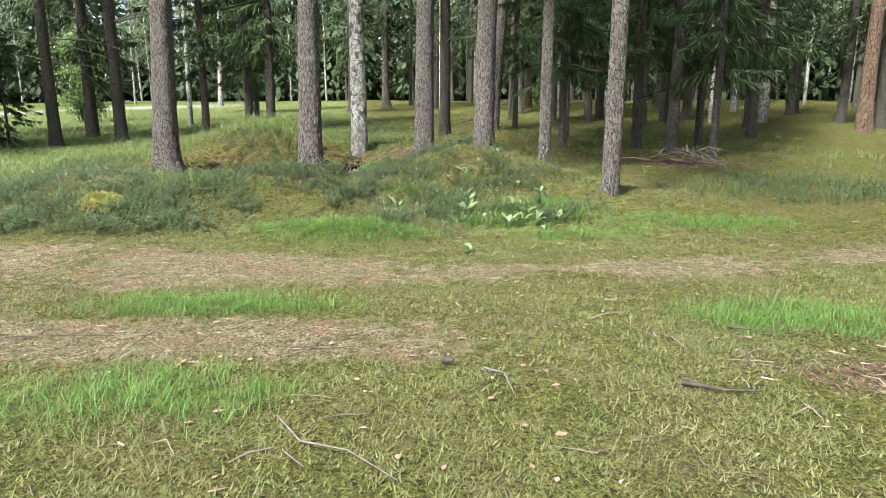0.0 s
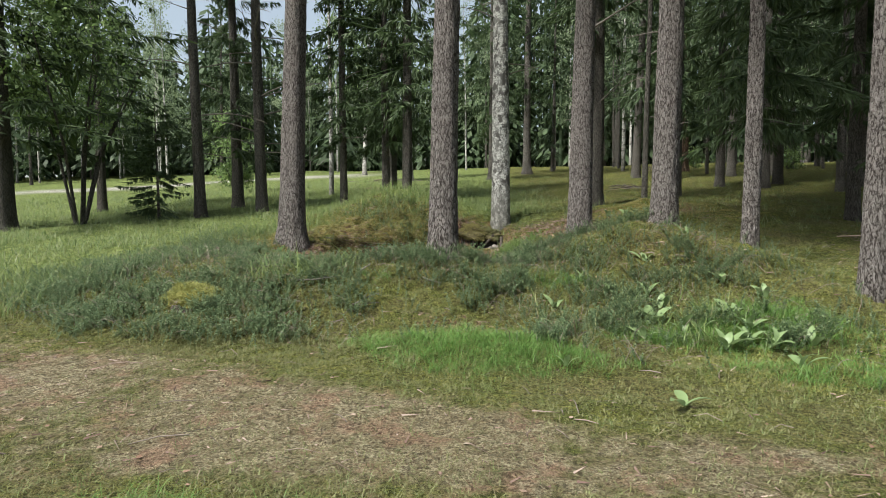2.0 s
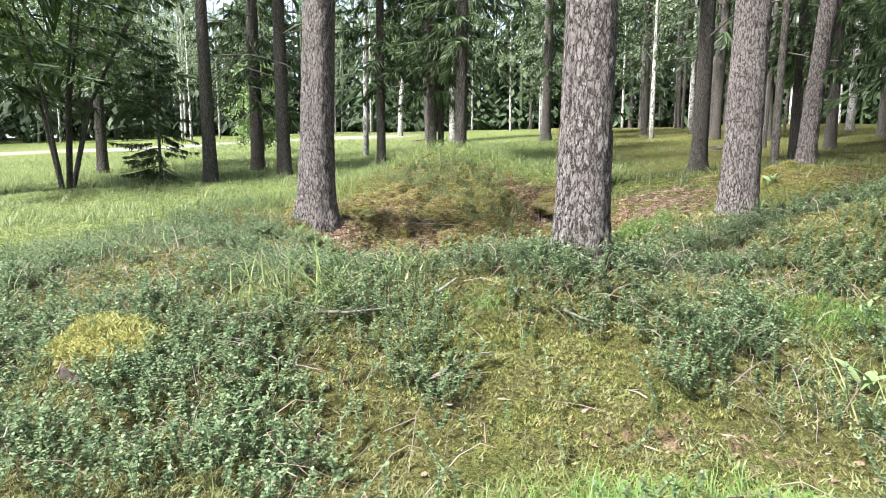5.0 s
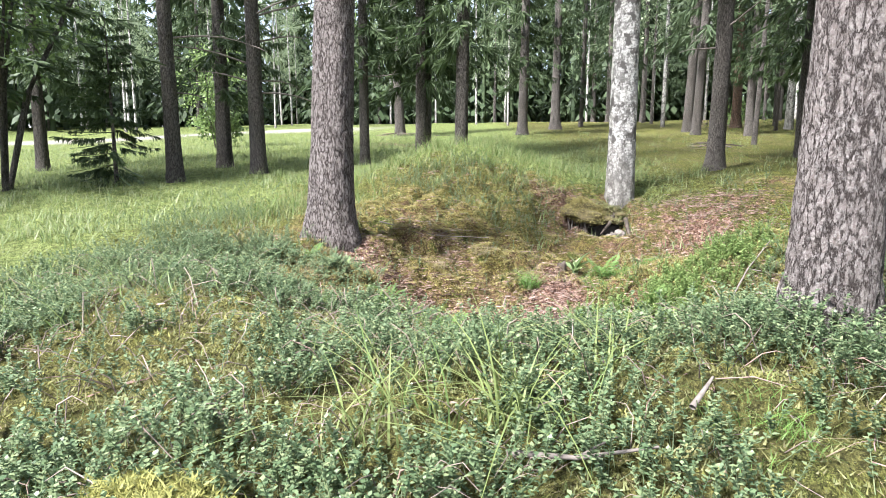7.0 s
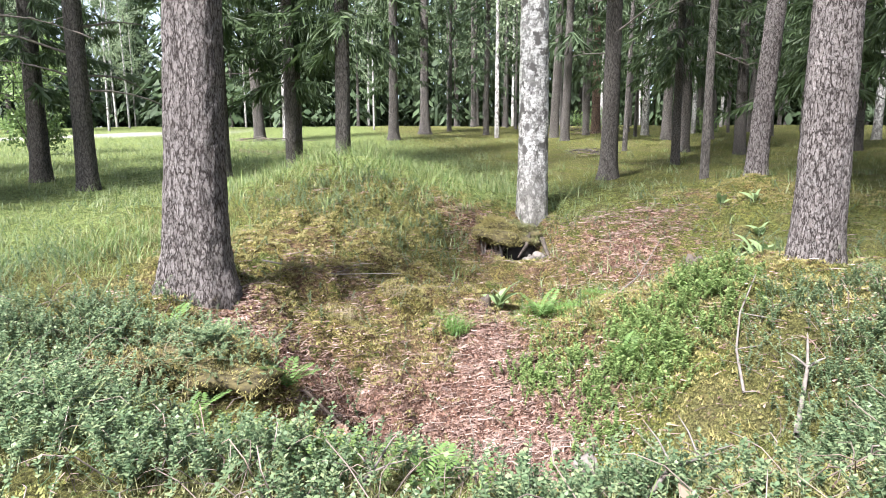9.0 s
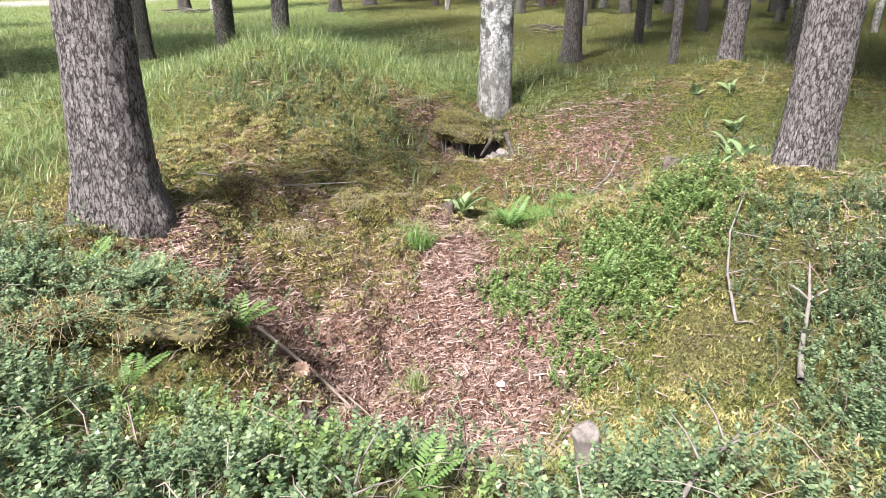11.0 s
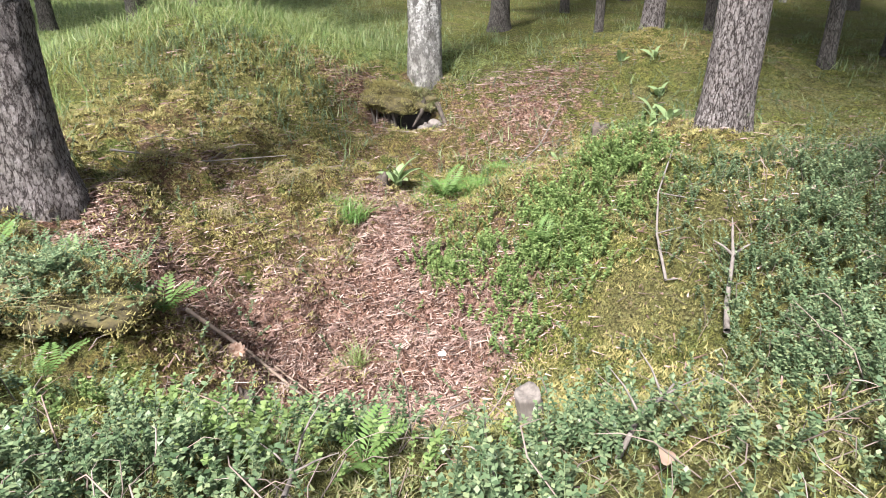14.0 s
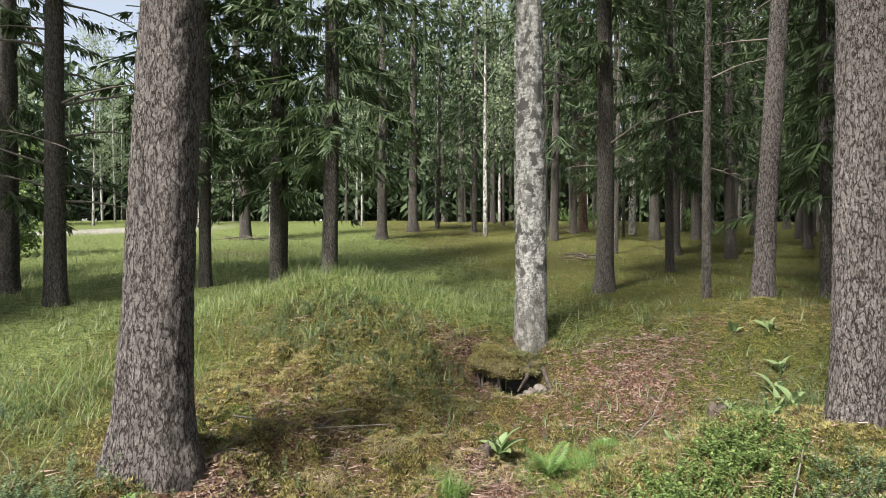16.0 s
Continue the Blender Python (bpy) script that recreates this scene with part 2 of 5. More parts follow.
    c = mix(t, 1.0, c, ramp(t, fine_fleck, [(0.0, (0.5, 0.48, 0.46)), (0.6, (0.85, 0.85, 0.85)), (1.0, (1, 1, 1))]), "MULTIPLY")
    c = mix(t, 1.0, c, (1.55, 1.53, 1.55), "MULTIPLY")
    link(t, c, p.inputs["Base Color"])
    p.inputs["Roughness"].default_value = 0.95
    p.inputs["Specular IOR Level"].default_value = 0.15
    bump(t, p, calc(t, "ADD", calc(t, "ADD", n3, calc(t, "ADD", n4, calc(t, "ADD", grain, fleck))), calc(t, "MULTIPLY", n2, 2.0)), 1.0, 0.03)
    return m


GROUND = ground_material()
BARK = bark_material("spruce_bark", (0.042, 0.032, 0.029), (0.205, 0.176, 0.166), (0.285, 0.255, 0.243), (0.43, 0.40, 0.385), 44)
BARK_FAR = bark_material("far_bark", (0.045, 0.040, 0.035), (0.130, 0.114, 0.102), (0.180, 0.160, 0.145), (0.25, 0.24, 0.22), 40)
BARK_PINE = bark_material("pine_bark", (0.05, 0.03, 0.022), (0.20, 0.125, 0.09), (0.30, 0.19, 0.13), (0.33, 0.27, 0.23), 24)
BIRCH = birch_material()
DEAD = plain_wood("dead_wood", (0.085, 0.072, 0.062), (0.18, 0.158, 0.14))
PALE_WOOD = plain_wood("pale_stick", (0.17, 0.12, 0.09), (0.29, 0.225, 0.175))
DARK_WOOD = plain_wood("rotten_wood", (0.022, 0.017, 0.013), (0.085, 0.066, 0.052), 18)
NEEDLES = leaf_material("spruce_needles", [(0.040, 0.070, 0.024), (0.062, 0.108, 0.033), (0.092, 0.145, 0.045)], 0.55, 0.33)
NEEDLES_FAR = leaf_material("far_needles", [(0.040, 0.070, 0.028), (0.058, 0.100, 0.037), (0.085, 0.135, 0.050)], 0.6, 0.3)
BROADLEAF = leaf_material("birch_leaves", [(0.12, 0.20, 0.05), (0.18, 0.29, 0.07), (0.26, 0.38, 0.10)], 0.5, 0.45)
# BROADLEAF made paler and greyer: distance haze and sunlight put into the colour
HAZY_FAR_LEAF = leaf_material("hazy_far_leaves", [(0.16, 0.225, 0.115), (0.23, 0.305, 0.155), (0.31, 0.39, 0.21)], 0.55, 0.45)
LINGON = leaf_material("lingonberry_leaves", [(0.056, 0.110, 0.042), (0.112, 0.182, 0.075), (0.175, 0.252, 0.108), (0.275, 0.335, 0.145)], 0.45, 0.32, spec=0.35)
BILBERRY = leaf_material("bilberry_leaves", [(0.11, 0.20, 0.04), (0.20, 0.30, 0.07), (0.30, 0.40, 0.11)], 0.55, 0.4, spec=0.25)
GRASS = leaf_material("grass_blades", [(0.10, 0.18, 0.03), (0.16, 0.25, 0.05), (0.25, 0.31, 0.08), (0.34, 0.32, 0.14)], 0.5, 0.4)
MEADOW = leaf_material("meadow_grass", [(0.125, 0.195, 0.05), (0.19, 0.27, 0.075), (0.265, 0.335, 0.115), (0.34, 0.36, 0.18)], 0.5, 0.45)
FINE_GRASS = leaf_material("fine_grass", [(0.085, 0.20, 0.020), (0.13, 0.275, 0.032), (0.19, 0.34, 0.05)], 0.5, 0.35)
DRY_GRASS = leaf_material("dry_grass", [(0.24, 0.18, 0.09), (0.36, 0.29, 0.16), (0.22, 0.22, 0.07)], 0.6, 0.3)
MOSS = leaf_material("moss_fuzz", [(0.13, 0.145, 0.035), (0.21, 0.205, 0.055), (0.27, 0.275, 0.10), (0.17, 0.21, 0.055), (0.22, 0.18, 0.09)], 0.7, 0.3)
GOLD_MOSS = leaf_material("gold_moss", [(0.14, 0.12, 0.028), (0.30, 0.255, 0.055), (0.43, 0.37, 0.10), (0.22, 0.21, 0.05)], 0.7, 0.3)
YELLOW_MOSS = leaf_material("yellow_moss", [(0.16, 0.175, 0.026), (0.26, 0.265, 0.04), (0.36, 0.345, 0.065)], 0.7, 0.3)
LITTER = leaf_material("litter_bits", [(0.07, 0.038, 0.028), (0.21, 0.118, 0.090), (0.36, 0.225, 0.178), (0.52, 0.38, 0.315)], 0.8, 0.1)
TWIGS = leaf_material("twig_bits", [(0.10, 0.075, 0.06), (0.20, 0.15, 0.12), (0.30, 0.24, 0.20), (0.24, 0.15, 0.11)], 0.85, 0.02)
DRY_LEAF = leaf_material("dry_leaves", [(0.24, 0.12, 0.07), (0.36, 0.22, 0.15), (0.46, 0.35, 0.26)], 0.7, 0.2)
FERN = leaf_material("fern_green", [(0.11, 0.22, 0.035), (0.17, 0.30, 0.06)], 0.5, 0.45)
HERB = leaf_material("herb_leaves", [(0.15, 0.24, 0.075), (0.21, 0.31, 0.11), (0.28, 0.38, 0.15)], 0.45, 0.35)



# ---------------------------------------------------------------- the lie of the land
def hash2(i, j, seed):
    v = np.sin(i * 127.1 + j * 311.7 + seed * 74.7) * 43758.5453
    return v - np.floor(v)


def vnoise(x, y, seed=0):
    i, j = np.floor(x), np.floor(y)
    u, v = x - i, y - j
    u, v = u * u * (3 - 2 * u), v * v * (3 - 2 * v)
    a, b, c, d = hash2(i, j, seed), hash2(i + 1, j, seed), hash2(i, j + 1, seed), hash2(i + 1, j + 1, seed)
    return a + (b - a) * u + (c - a) * v + (a - b - c + d) * u * v


def fbm(x, y, seed=0, octaves=4):
    total, amp, norm = 0.0, 1.0, 0.0
    for k in range(octaves):
        total, norm = total + amp * vnoise(x * 2 ** k, y * 2 ** k, seed + k), norm + amp
        amp *= 0.5
    return total / norm


# banks and hollows of the pit: centre, half-widths, height
BUMPS = [
    (-3.4, 10.9, 1.2, 1.15, -1.155),
    (-3.0, 12.3, 1.2, 1.2, -0.414),
    (-3.6, 10.2, 1.0, 0.8, -0.19),
    (-1.9, 8.2, 1.2, 0.9, 0.399),
    (0.4, 9.6, 1.4, 1.1, 0.631),
    (-4.9, 8.4, 1.5, 1.4, 0.289),
    (-5.6, 11.8, 1.0, 1.5, 0.112),
    (-2.4, 13.6, 1.4, 0.9, -0.698),
    (-0.5, 11.6, 1.1, 1.1, 0.154),
    (-3.4, 7.4, 1.2, 0.9, 0.229),
    (-4.6, 15.6, 1.6, 1.6, 0.677),
    (1.2, 15.2, 2, 1.5, 0.395),
    (-0.9, 13.2, 1.0, 0.9, -0.298),
    (2.3, 8.0, 1.2, 1.0, 0.149),
    (-2.1, 9.9, 0.8, 0.8, -0.338),
]


def blob(x, y, cx, cy, rx, ry):
    return np.exp(-((x - cx) / rx) ** 2 - ((y - cy) / ry) ** 2)


def path_mask(x, y):
    yc = 4.85 + 0.10 * np.clip(-x - 1, 0, 9) + 0.13 * np.clip(x - 0.8, 0, 3) ** 1.5 + 0.3 * np.clip(x - 3.8, 0, 40)
    half = 0.28 + 0.16 * np.clip(-x, 0, 3)
    upper = np.exp(-((y - yc) / (half + 0.12)) ** 4)
    lower = np.exp(-((y - 3.25) / 0.42) ** 4) * np.clip((0.7 - x) / 0.8, 0, 1)
    joined = np.exp(-((x + 4.4) / 1.7) ** 4 - ((y - 4.3) / 1.5) ** 4)
    m = np.maximum(np.maximum(upper, 0.9 * lower), 0.9 * joined)
    return np.clip(m * (0.15 + 1.5 * fbm(x * 1.3, y * 1.3, 21)) * (1 - 0.25 * np.clip((x + 1) / 2, 0, 1)), 0, 1)


def litter_mask(x, y):
    m = 1.25 * blob(x, y, -3.35, 11.15, 1.05, 0.80) + 0.9 * blob(x, y, -3.0, 12.6, 0.35, 0.9) + 0.56 * blob(x, y, -1.2, 14.2, 1.2, 0.8)
    m += 0.45 * blob(x, y, -4.4, 12.6, 0.6, 0.4) + 0.7 * blob(x, y, -4.9, 11.4, 0.5, 0.35) + 0.7 * blob(x, y, -3.0, 14.6, 0.6, 0.35)
    m += 0.75 * blob(x, y, 4.9, 12.3, 1.3, 0.9) + 0.45 * blob(x, y, -1.2, 7.0, 0.6, 0.3) + 0.6 * blob(x, y, 1.95, 2.7, 0.45, 0.3)
    m += 0.5 * blob(x, y, 0.9, 9.0, 0.7, 0.5) + 0.55 * blob(x, y, -8.5, 25, 2.0, 1.0)
    return np.clip(m, 0, 1)


def road_mask(x, y):
    d = (x + 25) * 0.757 - (y - 28) * 0.655
    return np.exp(-np.clip(np.abs(d) / 1.7, 0, 4) ** 4) * np.clip((-13 - x) / 3, 0, 1)


def bank_mask(x, y):
    d = np.hypot((x + 3.0) / 2.5, (y - 12.0) / 2.9)
    m = np.exp(-((d - 0.55) / 0.55) ** 4) * np.clip((y - 9.6) / 1.2, 0, 1)
    m = np.maximum(m, 0.8 * blob(x, y, 0.3, 8.9, 1.0, 0.6))
    m = m * (1 - 0.95 * np.clip(1.4 * blob(x, y, -1.75, 10.5, 0.95, 1.1), 0, 1))
    return np.clip(np.maximum(m, 0.6 * blob(x, y, 0.6, 14.6, 1.6, 0.7)), 0, 1)


def shrub_mask(x, y):
    m = 1.15 * blob(x, y, -4.7, 8.6, 1.5, 0.9) + 1.0 * blob(x, y, -5.9, 10.2, 0.9, 1.0) + 1.1 * blob(x, y, -1.7, 8.7, 1.1, 0.6)
    m += 0.9 * blob(x, y, -3.1, 7.9, 1.1, 0.55) + 1.0 * blob(x, y, -3.9, 6.9, 1.0, 0.65) + 0.9 * blob(x, y, -2.5, 6.9, 0.8, 0.5) + 0.6 * blob(x, y, -0.3, 7.2, 1.2, 0.4) + 0.55 * blob(x, y, 0.2, 8.3, 1.4, 0.8) + 0.6 * blob(x, y, -5.4, 7.2, 1.0, 0.6) + 0.6 * blob(x, y, 1.0, 8.9, 0.7, 0.5) + 0.9 * blob(x, y, -5.4, 10.6, 0.6, 0.35) + 0.55 * blob(x, y, -0.4, 13.0, 0.9, 0.7) + 0.5 * blob(x, y, -3.6, 13.9, 0.8, 0.4)
    m += 1.1 * blob(x, y, -1.05, 10.1, 0.85, 1.0) + 0.8 * blob(x, y, 0.2, 10.3, 0.9, 0.7) + 0.6 * blob(x, y, -1.1, 7.3, 0.7, 0.4)
    m += 0.9 * blob(x, y, -6.6, 8.6, 1.2, 1.3) + 0.7 * blob(x, y, 5.6, 9.2, 2.2, 1.2) + 0.6 * blob(x, y, 1.2, 7.2, 0.9, 0.6)
    m += 0.85 * blob(x, y, -3.4, 9.0, 1.3, 0.4) + 0.7 * blob(x, y, -4.6, 14.0, 1.0, 0.5) + 0.7 * blob(x, y, -7.0, 12.2, 0.8, 0.9)
    m += 0.9 * blob(x, y, -4.2, 14.4, 0.9, 0.5) + 0.9 * blob(x, y, -0.35, 6.5, 0.5, 0.3) + 0.7 * blob(x, y, -4.0, 6.5, 0.9, 0.32) + 0.5 * blob(x, y, -2.8, 6.45, 0.7, 0.28) + 0.45 * blob(x, y, -1.2, 7.7, 0.9, 0.5)
    m -= 0.95 * blob(x, y, -1.65, 7.05, 0.8, 0.42)
    m -= 1.1 * blob(x, y, -2.55, 9.85, 0.55, 0.6) + 1.2 * blob(x, y, -3.3, 11.2, 1.25, 0.95)
    return np.clip(m, 0, 1)


def meadow_mask(x, y):
    m = 1 / (1 + np.exp(-np.clip((y - 14.8 + 0.25 * (x + 4)) / 0.6, -50, 50)))
    m = np.maximum(m, 1 / (1 + np.exp(np.clip((x + 7.3) / 0.5, -50, 50))) * np.clip((y - 5.5) / 1.5, 0, 1))
    m = np.maximum(m, 0.9 * blob(x, y, -1.1, 6.25, 0.85, 0.38))
    m = m * (1 - 0.8 * np.clip((x + 3.6 + 0.20 * (y - 15)) / 4.0, 0, 1))
    return np.clip(m, 0, 1)


def height(x, y):
    x, y = np.asarray(x, float), np.asarray(y, float)
    u = y - 6.2
    b = 0.1 * (np.sqrt(u * u + 3.0) + u) / 2
    z = np.where(b > 4.2, 4.2 + 0.35 * (b - 4.2), b)
    z = np.minimum(z, 5.5)
    for cx, cy, rx, ry, a in BUMPS:
        z = z + a * blob(x, y, cx, cy, rx, ry)
    z = z + 0.12 * blob(x, y, -1.1, 6.3, 0.85, 0.36)
    z = z + 0.20 * bank_mask(x, y) * (np.abs(fbm(x * 2.6, y * 2.6, 33, 3) - 0.5) * 3.2 - 0.45)
    z = z - 0.50 * blob(x, y, -2.46, 14.46, 0.40, 0.20) - 0.12 * blob(x, y, -2.2, 15.0, 0.5, 0.4) - 0.50 * blob(x, y, -5.10, 10.25, 0.50, 0.20)
    near = np.exp(-((x + 2) / 14) ** 2 - ((y - 9) / 14) ** 2)
    rough = 0.35 + 0.65 * np.clip((y - 5.8) / 1.5, 0, 1)
    z = z + near * rough * (0.16 * (fbm(x * 1.6, y * 1.6, 3) - 0.5) + 0.10 * (fbm(x * 5, y * 5, 9, 3) - 0.5) + 0.075 * (fbm(x * 12, y * 12, 19, 2) - 0.5))
    z = z + (1 - near) * 0.35 * (fbm(x * 0.22, y * 0.22, 5) - 0.5) * np.clip((np.hypot(x + 2, y - 9) - 6) / 10, 0, 1)
    return z


def ground_z(x, y):
    return float(height(np.array([x]), np.array([y]))[0])


def mesh_np(name, verts, faces):
    """A mesh from arrays of places and of corner numbers."""
    me = bpy.data.meshes.new(name)
    verts, faces = np.asarray(verts, np.float32), np.asarray(faces, np.int32)
    k = faces.shape[1]
    me.vertices.add(len(verts))
    me.vertices.foreach_set("co", verts.ravel())
    me.loops.add(faces.size)
    me.loops.foreach_set("vertex_index", faces.ravel())
    me.polygons.add(len(faces))
    me.polygons.foreach_set("loop_start", np.arange(0, faces.size, k, dtype=np.int32))
    me.update(calc_edges=True)
    me.validate()
    return me


def smooth(me):
    me.polygons.foreach_set("use_smooth", np.ones(len(me.polygons), bool))
    return me


def part(name, me, material, parent=None, label=""):
    """One mesh object, under a thing or a part of it."""
    if not me.materials:
        me.materials.append(material)
    ob = new(name, me)
    if parent is not None:
        ob.parent = parent
    if label:
        ob["label"] = label
    return ob


def thing(name, label, category, at=(0, 0, 0), group="", kind=""):
    e = new(name)
    e.empty_display_size = 0.2
    e.matrix_basis = pose(*at)
    return tagged(e, label, category, group, kind)


def spaced(lo, hi, fine_lo, fine_hi, step, grow=1.18):
    mid = list(np.arange(fine_lo, fine_hi + 1e-6, step))
    up, d = [mid[-1]], step
    while up[-1] < hi:
        d *= grow
        up.append(up[-1] + d)
    down, d = [mid[0]], step
    while down[-1] > lo:
        d *= grow
        down.append(down[-1] - d)
    return np.array(down[:0:-1] + mid + up[1:])


def build_ground():
    xs, ys = spaced(-600, 600, -7.6, 4.2, 0.045, 1.12), spaced(-400, 800, 1.2, 15.6, 0.045, 1.12)
    gx, gy = np.meshgrid(xs, ys)
    gz = height(gx, gy)
    v = np.stack([gx, gy, gz], -1).reshape(-1, 3)
    n, mrow = len(xs), len(ys)
    i = (np.arange(mrow - 1)[:, None] * n + np.arange(n - 1)[None]).ravel()
    me = smooth(mesh_np("ground", v, np.stack([i, i + 1, i + n + 1, i + n], 1)))
    for name, f in (("path", path_mask), ("bank", bank_mask), ("road", road_mask), ("litter", litter_mask), ("shrub", shrub_mask), ("meadow", meadow_mask)):
        a = me.attributes.new(name, "FLOAT", "POINT")
        a.data.foreach_set("value", f(v[:, 0], v[:, 1]).astype(np.float32))
    return tagged(part("ground", me, GROUND), "mossy forest floor with a sandy footpath and a hollow", "ground", kind="structure")


build_ground()

# ---------------------------------------------------------------- trees
RNG = np.random.default_rng(7)


def tube(points, radii, sides=5):
    """A tapered tube along points."""
    pts = [Vector(p) for p in points]
    rings, faces = [], []
    for k, p in enumerate(pts):
        way = (pts[min(k + 1, len(pts) - 1)] - pts[max(k - 1, 0)]).normalized()
        side = way.cross(Vector((0, 0, 1)) if abs(way.z) < 0.9 else Vector((1, 0, 0))).normalized()
        up = side.cross(way)
        for s in range(sides):
            a = 2 * math.pi * s / sides
            rings.append(p + float(radii[k]) * (math.cos(a) * side + math.sin(a) * up))
    for k in range(len(pts) - 1):
        for s in range(sides):
            a, b = k * sides + s, k * sides + (s + 1) % sides
            faces.append((a, b, b + sides, a + sides))
    v = np.array([tuple(p) for p in rings])
    f = np.array(faces)
    return v, f


def gather(pieces):
    """Joins arrays of places and corners into one."""
    vs, fs, n = [], [], 0
    for v, f in pieces:
        vs.append(v)
        fs.append(f + n)
        n += len(v)
    return np.concatenate(vs), np.concatenate(fs)


def trunk_mesh(r, tall, lean=(0, 0), fine=False, flare=0.5, seed=0, gnarl=0.007):
    sides = 56 if fine else 14
    if fine:
        zs = np.concatenate([np.arange(-0.25, 4.2, 0.035), np.linspace(4.3, tall, 24)])
    else:
        zs = np.concatenate([np.array([-0.25, 0, 0.08, 0.2, 0.4, 0.8, 1.5]), np.linspace(2.3, tall, 14)])
    ang = np.linspace(0, 2 * np.pi, sides, endpoint=False)
    z, a = np.meshgrid(zs, ang, indexing="ij")
    body = r * np.clip(1.03 - 0.93 * (np.clip(z, 0, None) / tall) ** 1.05, 0.03, 2)
    lobes = 0.72 + 0.28 * np.sin(a * 5 + seed) * np.sin(a * 3 + seed * 2.1)
    body = body + r * flare * np.exp(-np.clip(z + 0.05, 0, None) / (1.1 * r + 0.02)) * (0.45 + 0.75 * lobes)
    body = body * (1 + 0.05 * np.sin(a * 2 + seed + z * 0.4) + 0.03 * np.sin(3 * a + z * 1.1 + seed))
    if fine:
        rough = fbm(a * 5.2 + 40, z * 9, seed, 4) - 0.5
        plates = np.abs(fbm(a * 4.3 + 11, z * 5.2, seed + 5, 3) - 0.5)
        body = body + gnarl * (1.6 * rough + 1.8 * np.minimum(plates, 0.12) / 0.12 - 0.9)
    bend = 0.02 * np.sin(z * 0.5 + seed)
    x = body * np.cos(a) + math.tan(radians(lean[0])) * z + bend
    y = body * np.sin(a) + math.tan(radians(lean[1])) * z
    v = np.stack([x, y, z], -1).reshape(-1, 3)
    rows = len(zs)
    i, j = np.meshgrid(np.arange(rows - 1), np.arange(sides), indexing="ij")
    p0, p1 = i * sides + j, i * sides + (j + 1) % sides
    f = np.stack([p0, p1, p1 + sides, p0 + sides], -1).reshape(-1, 4)
    return smooth(mesh_np("trunk", v, f))


def spruce_crown_mesh(start, tall, wide, per_branch, rng, whorl=0.42, sprays=6, twig=0.36, slim=0.042):
    """Whorls of drooping boughs with hanging needle sprays."""
    tris, n = [], 0
    z = start
    while z < tall - 0.3:
        share = (z - start) / (tall - start)
        reach = wide * (1 - share) ** 0.75 * (0.55 + 0.45 * min(1, share * 5 + 0.4)) + 0.15
        for k in range(5 if share < 0.8 else 4):
            if rng.random() < 0.1:
                continue
            a = rng.random() * 2 * np.pi
            L = reach * rng.uniform(0.55, 1.15)
            droop = rng.uniform(0.15, 0.55) * (1 - 0.9 * share)
            m = max(3, int(per_branch * (0.4 + 0.6 * L / wide) * (1.0 if z < 8.5 else 0.38)))
            s = np.sort(rng.uniform(0.12, 1.0, m))
            px = s * L
            pz = z + rng.uniform(-0.1, 0.1) + 0.28 * s * L * (share - 0.15) - droop * L * s ** 1.6 + 0.10 * L * s ** 4
            side = rng.choice([-1, 1], m)
            base = np.stack([px, np.zeros(m), pz], -1)
            for q in range(sprays):
                ln = twig * (1.15 - 0.55 * s) * rng.uniform(0.5, 1.2, m)
                fan = side * rng.uniform(0.1, 1.25, m)
                fall = rng.uniform(0.2, 1.45, m)
                d = np.stack([np.cos(fan) * np.cos(fall), np.sin(fan) * np.cos(fall), -np.sin(fall)], -1)
                w = np.cross(d, rng.normal(size=(m, 3)))
                w /= np.linalg.norm(w, axis=1, keepdims=True) + 1e-6
                wd = (twig * slim * (1.0 if z < 8.5 else 1.9) * rng.uniform(0.7, 1.4, m))[:, None]
                mid = base + d * (ln * 0.45)[:, None]
                t3 = np.stack([base, mid + w * wd, base + d * ln[:, None], mid - w * wd], 1)
                tris.append((t3, a))
            # the bough itself
            bs = np.linspace(0, 1, 4)
            bx, bz = bs * L, z + 0.28 * bs * L * (share - 0.15) - droop * L * bs ** 1.6 + 0.10 * L * bs ** 4
            th = 0.012 + 0.008 * L
            for g in range(3):
                t3 = np.array([[[bx[g], -th, bz[g]], [bx[g], th, bz[g] + 0.01], [bx[g + 1], th * 0.7, bz[g + 1] + 0.01], [bx[g + 1], -th * 0.7, bz[g + 1]]]])
                tris.append((t3, a))
        z += whorl * rng.uniform(0.7, 1.3)
    quads = []
    for t3, a in tris:
        c, s_ = np.cos(a), np.sin(a)
        x, y = t3[..., 0] * c - t3[..., 1] * s_, t3[..., 0] * s_ + t3[..., 1] * c
        quads.append(np.stack([x, y, t3[..., 2]], -1))
    v = np.concatenate(quads)
    return mesh_np("crown", v.reshape(-1, 3), np.arange(len(v) * 4).reshape(-1, 4))


